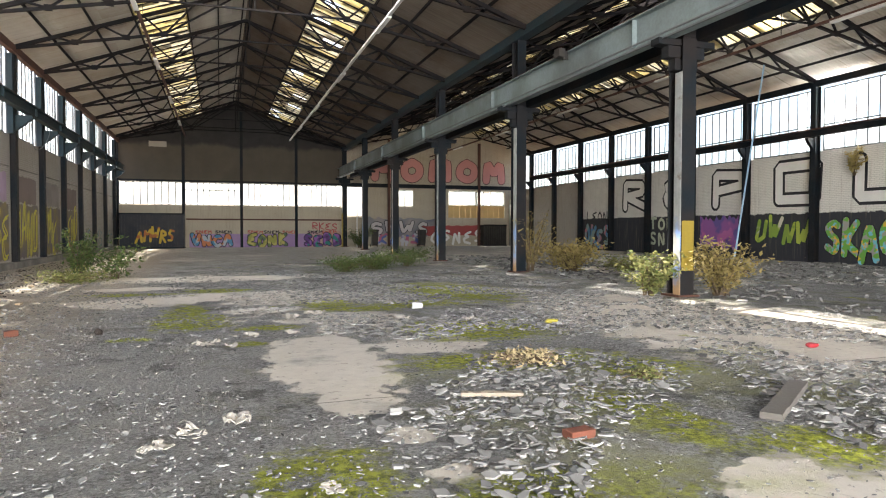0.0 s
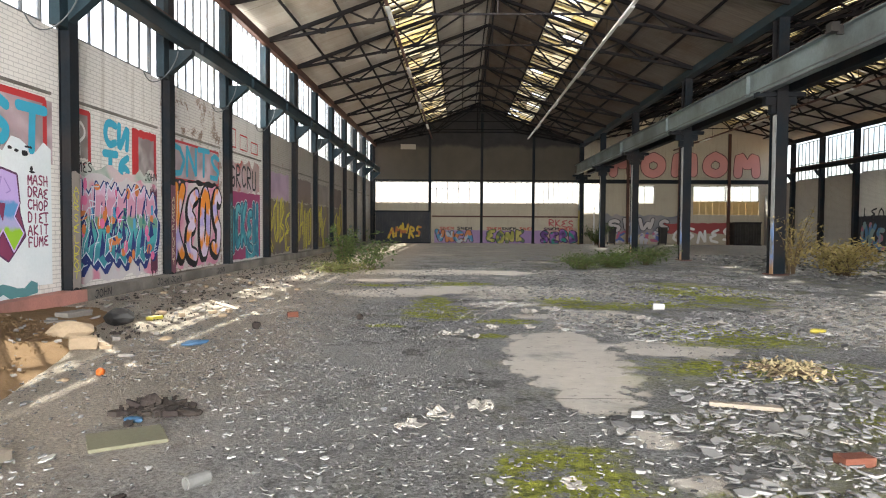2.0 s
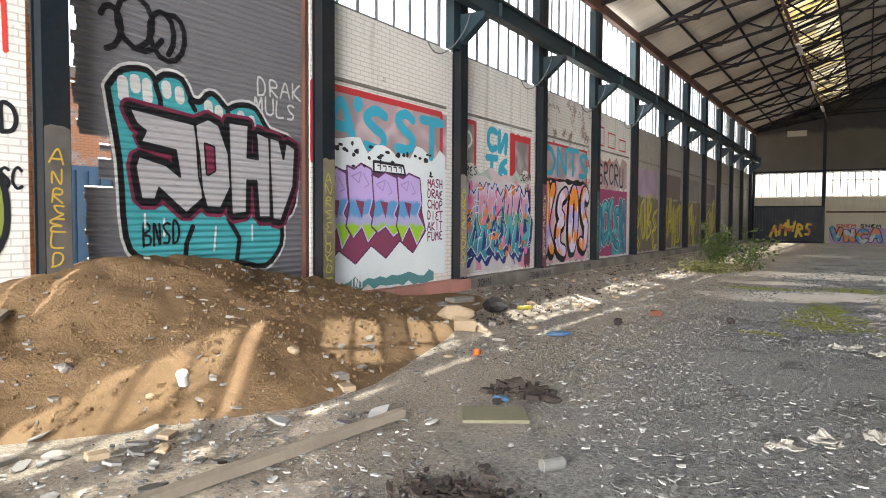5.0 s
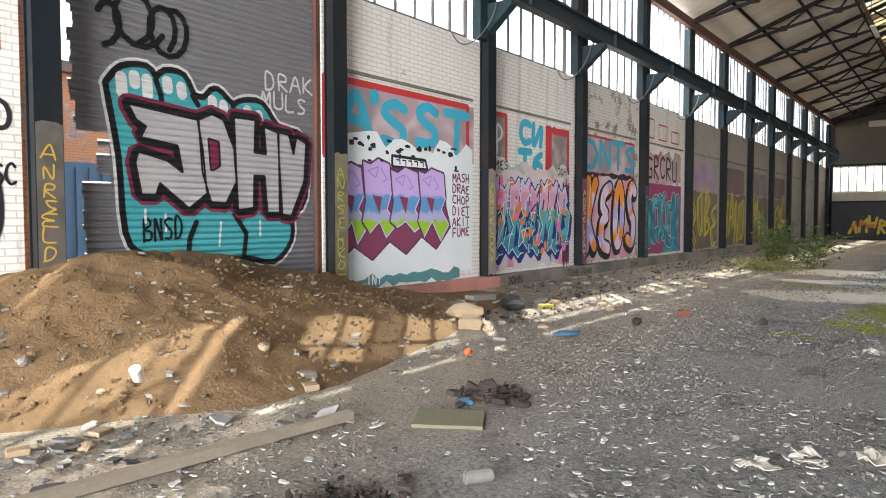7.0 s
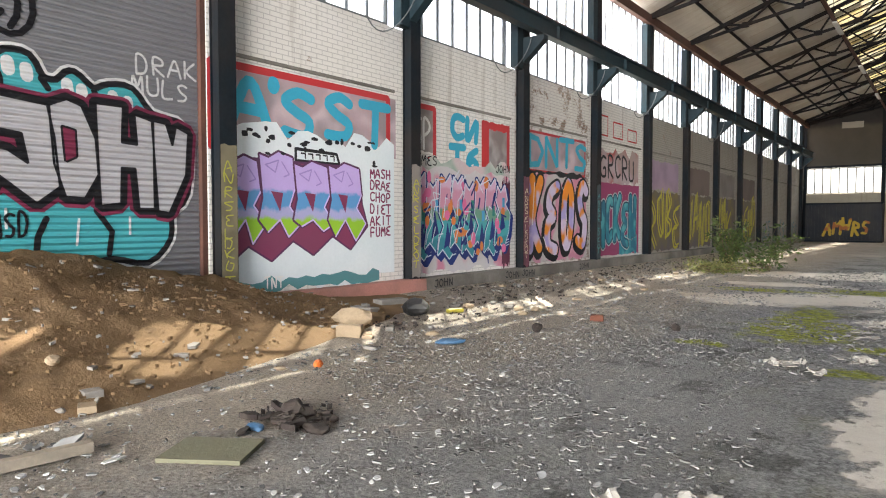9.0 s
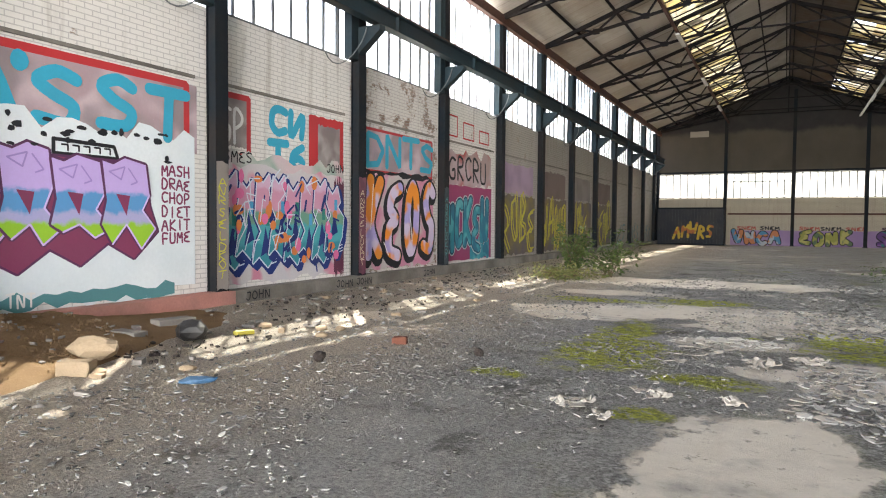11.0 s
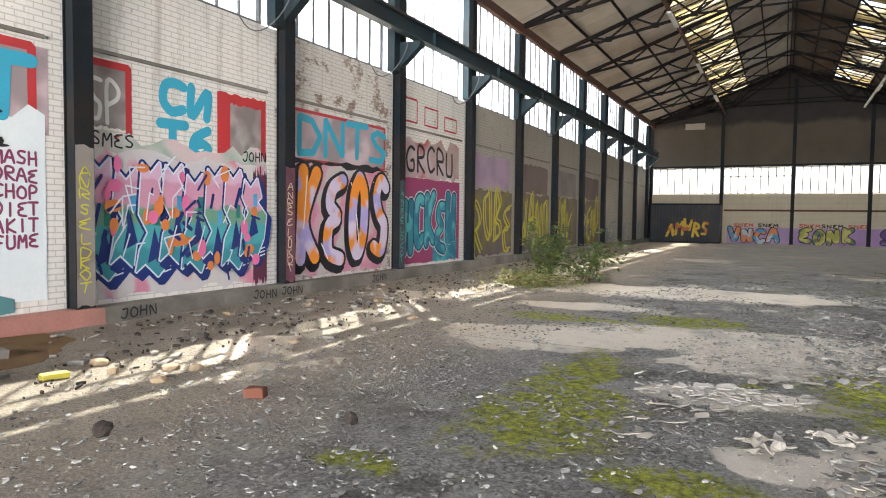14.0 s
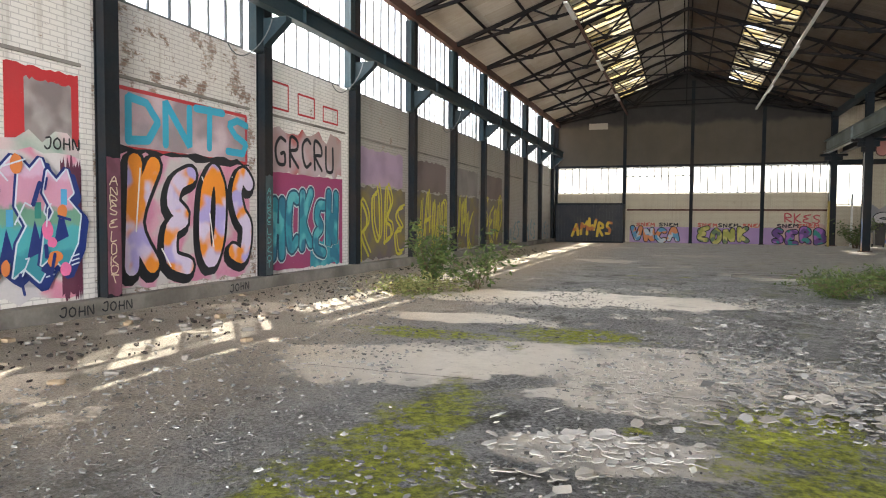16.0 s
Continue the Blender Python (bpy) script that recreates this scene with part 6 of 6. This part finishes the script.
# ---------------- debris ----------------


def rock(name, label, category, at, size, mat, seed, group="", squash=(1, 1, 1), turn=0):
    b = bmesh.new()
    bmesh.ops.create_icosphere(b, subdivisions=2, radius=1)
    off = Vector((seed * 3.7, seed * 1.3, 0))
    for v in b.verts:
        v.co *= 1 + 0.28 * noise.noise(v.co * 1.1 + off) + 0.12 * noise.noise(v.co * 3 + off)
        v.co = Vector((v.co.x * squash[0], v.co.y * squash[1], v.co.z * squash[2])) * size
    lo = min(v.co.z for v in b.verts)
    for v in b.verts:
        v.co.z -= lo + 0.01
    ob = tagged(finish(name, b, mat), label, category, group)
    ob.matrix_basis = pose(*at, 0, 0, turn)
    return ob


def block(name, label, category, at, dims, mat, turn=0, tilt=0, group=""):
    b = bmesh.new()
    x, y, z = (d / 2 for d in dims)
    box(b, -x, x, -y, y, 0, 2 * z)
    bmesh.ops.subdivide_edges(b, edges=b.edges[:], cuts=2)
    for v in b.verts:
        v.co += noise.noise_vector(v.co * 9 + Vector(at)) * min(dims) * 0.12
    bmesh.ops.bevel(b, geom=[e for e in b.edges if e.calc_face_angle(0) > 1.0], offset=min(dims) * 0.06, segments=1, affect="EDGES")
    ob = tagged(finish(name, b, mat), label, category, group)
    ob.matrix_basis = pose(*at, tilt, 0, turn)
    return ob


def plank(label, p, q, w, h, mat):
    p, q = Vector(p), Vector(q)
    d = q - p
    n = 12
    b = bmesh.new()
    rows = []
    for i in range(n + 1):
        c = d.length * i / n
        e = 0.006
        rows.append([b.verts.new((c, s * w / 2 + random.uniform(-e, e), z + random.uniform(-e, e) * 0.5)) for s, z in ((-1, 0), (1, 0), (1, h), (-1, h))])
    for r0, r1 in zip(rows, rows[1:]):
        for k in range(4):
            b.faces.new((r0[k], r1[k], r1[(k + 1) % 4], r0[(k + 1) % 4]))
    b.faces.new(rows[0]), b.faces.new(rows[-1][::-1])
    ob = tagged(finish("plank", b, mat), label, "plank")
    ob.matrix_basis = pose(p.x, p.y, p.z, 0, -math.degrees(math.atan2(d.z, math.hypot(d.x, d.y))), math.degrees(math.atan2(d.y, d.x)))


plank("long pale weathered timber plank beside the soil heap", (-3.3, 4.4, 0.015), (-3.55, 1.6, 0.015), 0.07, 0.055, WOOD)
plank("dark wet timber board on the slate", (3.3, 4.45, 0.01), (4.3, 5.15, 0.03), 0.15, 0.05, DARK_WOOD)
plank("thin grey timber lath on the slate", (1.35, 5.8, 0.02), (1.85, 5.65, 0.02), 0.07, 0.03, WOOD)
plank("pale timber lath leaning on the soil", (-7.0, 3.5, 0.55), (-5.5, 2.2, 0.15), 0.08, 0.04, WOOD)
plank("dark plank on the far floor", (1.8, 27.0, 0.01), (4.4, 26.6, 0.01), 0.3, 0.05, DARK_WOOD)
rock("boulder", "sandy boulder at the edge of the soil", "stone", (-5.25, 8.35, 0), 0.15, STONE, 1, "", (1.7, 0.9, 0.8), 20)
block("concrete_block", "broken sandy block beside the boulder", "block", (-4.85, 7.9, 0), (0.28, 0.18, 0.13), STONE, 30)
block("concrete_block", "flat grey concrete piece by the kerb", "block", (-6.0, 9.3, 0), (0.4, 0.2, 0.1), GREY_STONE, 5)
block("concrete_block", "flat grey concrete piece by the kerb", "block", (-6.3, 10.2, 0), (0.5, 0.22, 0.11), GREY_STONE, 80)
rock("rubbish_bag", "crumpled black plastic rubbish by the kerb", "rubbish", (-5.3, 9.6, 0), 0.16, BLACK, 3, "", (1.3, 1, 0.8))
block("yellow_scrap", "small yellow plastic scrap on the floor", "scrap", (-5.1, 10.2, 0), (0.22, 0.12, 0.05), YELLOW, 70)
block("brick", "broken red brick on the dusty floor", "brick", (-3.16, 10.6, 0), (0.16, 0.11, 0.08), BRICK_RED, 20)
rock("clod", "small dark clod on the floor", "clod", (-3.35, 9.4, 0), 0.06, BURNT, 5)
rock("clod", "small dark clod on the floor", "clod", (-2.1, 10.4, 0), 0.05, BURNT, 6)
rock("blue_cloth", "crumpled blue plastic sheet on the floor", "plastic sheet", (-3.7, 8.2, 0), 0.1, BLUE, 7, "", (1.6, 0.8, 0.35), 40)
rock("orange_scrap", "small orange plastic scrap", "scrap", (-3.95, 6.62, 0), 0.04, ORANGE, 8)
rock("burnt_rubbish", "heap of burnt rubbish on the dusty floor", "rubbish", (-2.95, 5.5, 0), 0.085, BURNT, 9, "", (1.0, 0.8, 0.75))
rock("burnt_rubbish", "flat burnt scrap beside the rubbish", "rubbish", (-2.62, 5.4, 0), 0.09, BURNT, 17, "", (1.3, 0.8, 0.3))
rock("blue_cloth", "blue plastic scrap under burnt rubbish", "plastic sheet", (-2.93, 5.2, 0), 0.06, BLUE, 11, "", (1.2, 0.7, 0.4))
block("board", "square mossy board lying on the floor", "board", (-2.78, 4.8, 0), (0.46, 0.36, 0.025), MAT_GREEN, 32)
b = bmesh.new()
bmesh.ops.create_cone(b, cap_ends=True, segments=16, radius1=0.036, radius2=0.036, depth=0.15)
bmesh.ops.bevel(b, geom=[e for e in b.edges if e.calc_face_angle(0) > 1], offset=0.008, segments=2, affect="EDGES")
ob = tagged(finish("drink_can", b, CAN), "scuffed silver drinks can lying on its side", "can")
ob.matrix_basis = pose(-2.02, 4.06, 0.036, 90, 0, -35)
b = bmesh.new()
bmesh.ops.create_cone(b, cap_ends=True, segments=16, radius1=0.04, radius2=0.045, depth=0.16)
bmesh.ops.bevel(b, geom=[e for e in b.edges if e.calc_face_angle(0) > 1], offset=0.008, segments=2, affect="EDGES")
ob = tagged(finish("plastic_cup", b, WHITE_PAINT), "crushed white cup on the soil slope", "cup")
ob.matrix_basis = pose(-4.85, 3.75, heap_height(-4.85, 3.75) + 0.05, 30, 20, 10)
b = bmesh.new()
bmesh.ops.create_cone(b, cap_ends=True, segments=14, radius1=0.055, radius2=0.05, depth=0.18)
ob = tagged(finish("drink_can", b, WHITE_PAINT), "white tin lying on the mossy floor", "can")
ob.matrix_basis = pose(2.75, 11.9, 0.06, 90, 0, 80)
plant("straw_clump", "clump of dry straw on the slate", (2.55, 7.0, 0), 0.22, 0.45, 70, 500, STRAW, 13, 0.06, 0.8, "straw")
plant("moss_clump", "dark mossy clump on the slate", (3.3, 6.0, 0), 0.14, 0.3, 30, 500, LEAF_MIX, 14, 0.04, 0.7, "moss")
rock("red_scrap", "small red plastic scrap on bare concrete", "scrap", (6.2, 6.75, 0), 0.07, RED_PLASTIC, 15, "", (1.2, 0.8, 0.5))
rock("yellow_scrap", "yellow plastic scrap on mossy floor", "scrap", (4.2, 9.6, 0), 0.09, YELLOW, 16, "", (1.3, 0.7, 0.4))
block("brick", "dark broken brick piece on the slate", "brick", (1.75, 4.55, 0), (0.2, 0.11, 0.06), BRICK_RED, 10)


def rag(label, at, size, seed, mat=RAG):
    """A crumpled torn sheet."""
    r = random.Random(seed)
    n = 9
    b = bmesh.new()
    grid = {}
    for i in range(n):
        for j in range(n):
            x, y = (i / (n - 1) - 0.5) * size, (j / (n - 1) - 0.5) * size * 0.7
            z = 0.03 + abs(noise.noise(Vector((x * 9, y * 9, seed)))) * size * 0.35
            grid[i, j] = b.verts.new((x + r.uniform(-1, 1) * size * 0.05, y + r.uniform(-1, 1) * size * 0.05, z))
    for i in range(n - 1):
        for j in range(n - 1):
            d = math.hypot(i - 3.5, j - 3.5) + r.random() * 2
            if d < 5.2 and noise.noise(Vector((i * 0.6, j * 0.6, seed * 5.0))) > -0.28:
                b.faces.new((grid[i, j], grid[i + 1, j], grid[i + 1, j + 1], grid[i, j + 1]))
    bmesh.ops.delete(b, geom=[v for v in b.verts if not v.link_faces], context="VERTS")
    b2 = bmesh.ops.solidify(b, geom=b.faces[:], thickness=0.006)
    ob = tagged(finish("rag", b, mat), label, "rag", "torn rags")
    ob.matrix_basis = pose(*at, 0, 0, r.random() * 360)


for i, (x, y, s) in enumerate(((-0.75, 5.35, 0.35), (-0.45, 5.6, 0.4), (-0.95, 5.1, 0.3), (0.0, 4.1, 0.22), (-0.72, 9.05, 0.42), (-0.45, 8.8, 0.3), (0.5, 11.2, 0.5), (0.9, 11.6, 0.45), (0.35, 9.6, 0.3), (-0.2, 9.6, 0.35), (2.1, 10.6, 0.4), (1.6, 14.2, 0.5), (3.1, 10.2, 0.35), (1.9, 4.9, 0.2))):
    rag("torn dirty white sheet crumpled on the floor", (x, y, 0), s * 0.7, i + 1)
for i in range(56):
    r = random.Random(100 + i)
    x, y = (r.uniform(-7.0, -4.0), r.uniform(8.5, 20)) if i < 30 else (r.uniform(-5.6, -3.4), r.uniform(1.2, 4.2))
    if i >= 44:
        x, y = r.uniform(-4.9, -4.1), r.uniform(4.6, 8.6)
    z = max(0.0, heap_height(x, y))
    (rock if i % 2 else block)(*(("stone", "loose stone in the dirt", "stone", (x, y, z - 0.02), r.uniform(0.03, 0.065), STONE if i % 3 else GREY_STONE, i, "loose stones", (1.4, 1, 0.7), i * 40) if i % 2 else
                              ("rubble", "loose broken rubble in the dirt", "rubble", (x, y, z - 0.02), (r.uniform(0.08, 0.17), r.uniform(0.06, 0.11), r.uniform(0.04, 0.07)), GREY_STONE if i % 3 else STONE, i * 37, 0, "loose rubble")))


def scatter(name, label, count, place, size, mat, seed, thick=0.012, heap=False):
    """Thousands of thin broken pieces, in one mesh."""
    r = random.Random(seed)
    verts, faces = [], []
    for _ in range(count):
        x, y = place(r)
        if x < WEST + 0.35 or (heap_height(x, y) > 0.02) != heap:
            continue
        l = size * (0.3 + r.random() ** 2.2 * 1.6)
        n = r.choice((4, 5, 5, 6))
        a0 = r.random() * 6.28
        tilt = (r.gauss(0, 0.16), r.gauss(0, 0.16))
        ring = []
        asp = r.uniform(0.35, 0.9)
        rot = r.random() * 3.14
        for k in range(n):
            a = a0 + 6.283 * k / n + r.uniform(-0.25, 0.25)
            u, v = l * math.cos(a) * r.uniform(0.7, 1), l * asp * math.sin(a) * r.uniform(0.7, 1)
            ring.append((u * math.cos(rot) - v * math.sin(rot), u * math.sin(rot) + v * math.cos(rot)))
        z0 = (heap_height(x, y) if heap else floor_height(x, y) + 0.004) + l * 0.12
        i0 = len(verts)
        th = thick * r.uniform(0.5, 1.3)
        for dz in (0, th):
            verts += [(x + a, y + b_, z0 + dz + a * tilt[0] + b_ * tilt[1]) for a, b_ in ring]
        faces.append(tuple(range(i0 + n - 1, i0 - 1, -1)))
        faces.append(tuple(range(i0 + n, i0 + 2 * n)))
        faces += [(i0 + k, i0 + (k + 1) % n, i0 + n + (k + 1) % n, i0 + n + k) for k in range(n)]
    me = bpy.data.meshes.new(name)
    me.from_pydata(verts, [], faces)
    me.materials.append(mat)
    tagged(new(name, me), label, "debris", kind="stuff")


def clumpy(x0, x1, y0, y1, thr, bias=1.0):
    def place(r):
        for _ in range(12):
            x, y = r.uniform(x0, x1), y0 + (y1 - y0) * r.random() ** bias
            if noise.noise(Vector((x * 0.55, y * 0.45, 3))) > thr and not (-0.4 < x < 1.15 and 5.6 < y < 9.4):
                return x, y
        return -99, 0
    return place


scatter("slate_debris", "broken grey slate shards scattered over the floor", 15000, clumpy(0.8, 8.2, 2.0, 22.0, -0.1, 1.35), 0.042, SHARD, 1, 0.01)
scatter("slate_debris", "small grey shards over the dusty floor", 11000, clumpy(-4.5, 2.0, 1.8, 24.0, -0.1, 1.1), 0.02, SHARD, 2, 0.007)
scatter("slate_debris", "broken shards on the far mossy floor", 4000, clumpy(9.0, 23.5, 6.0, 34.0, -0.1), 0.09, SHARD, 3, 0.03)
scatter("slate_debris", "fine grit and chips over the floor", 9000, clumpy(-4.6, 5.0, 1.6, 13.0, -0.4, 1.2), 0.014, SHARD, 4, 0.006)
scatter("wall_debris", "fallen plaster bits along the wall", 1300, clumpy(-7.0, -4.6, 8.5, 40.0, -0.4, 1.4), 0.03, BURNT, 5, 0.02)
scatter("paint_flakes", "pale flakes of fallen paint on concrete", 700, clumpy(-0.5, 3.2, 9.5, 15.0, 0.0), 0.05, RAG, 6, 0.006)
scatter("paint_flakes", "pale broken plaster sheets lying on concrete", 150, lambda r: (r.gauss(0.15, 0.32), r.gauss(12.6, 0.2)), 0.05, PLASTER, 16, 0.005)
scatter("slate_debris", "larger slate pieces on the mossy floor", 300, clumpy(-1.0, 5.5, 3.0, 16.0, 0.1, 1.1), 0.055, SHARD, 17, 0.014)
scatter("soil_clods", "small clods and pebbles over the soil heap", 1600, lambda r: (r.uniform(-7.4, -3.9), r.uniform(2.6, 9.5)), 0.022, SOIL, 7, 0.02, True)
scatter("soil_clods", "dark stones and bark over the soil heap", 260, lambda r: (r.uniform(-7.4, -4.0), r.uniform(2.8, 9.5)), 0.035, GREY_STONE, 8, 0.02, True)
scatter("burnt_scraps", "charred scraps round the burnt rubbish", 90, lambda r: (r.gauss(-2.86, 0.13), r.gauss(5.46, 0.12)), 0.055, BURNT, 21, 0.03)
scatter("burnt_scraps", "black wet ash and scraps on the floor", 240, lambda r: (r.gauss(-2.25, 0.2), r.gauss(3.45, 0.13)), 0.03, BURNT, 22, 0.02)
scatter("stone_flakes", "flat stones and slabs in front of the soil", 70, lambda r: (r.gauss(-4.0, 0.5), r.gauss(3.0, 0.9)), 0.06, SHARD, 23, 0.014)
scatter("stone_flakes", "flat stones and chips along the wall foot", 260, lambda r: (r.uniform(-7.0, -4.4), r.uniform(8.6, 24.0)), 0.06, GREY_STONE, 24, 0.025)
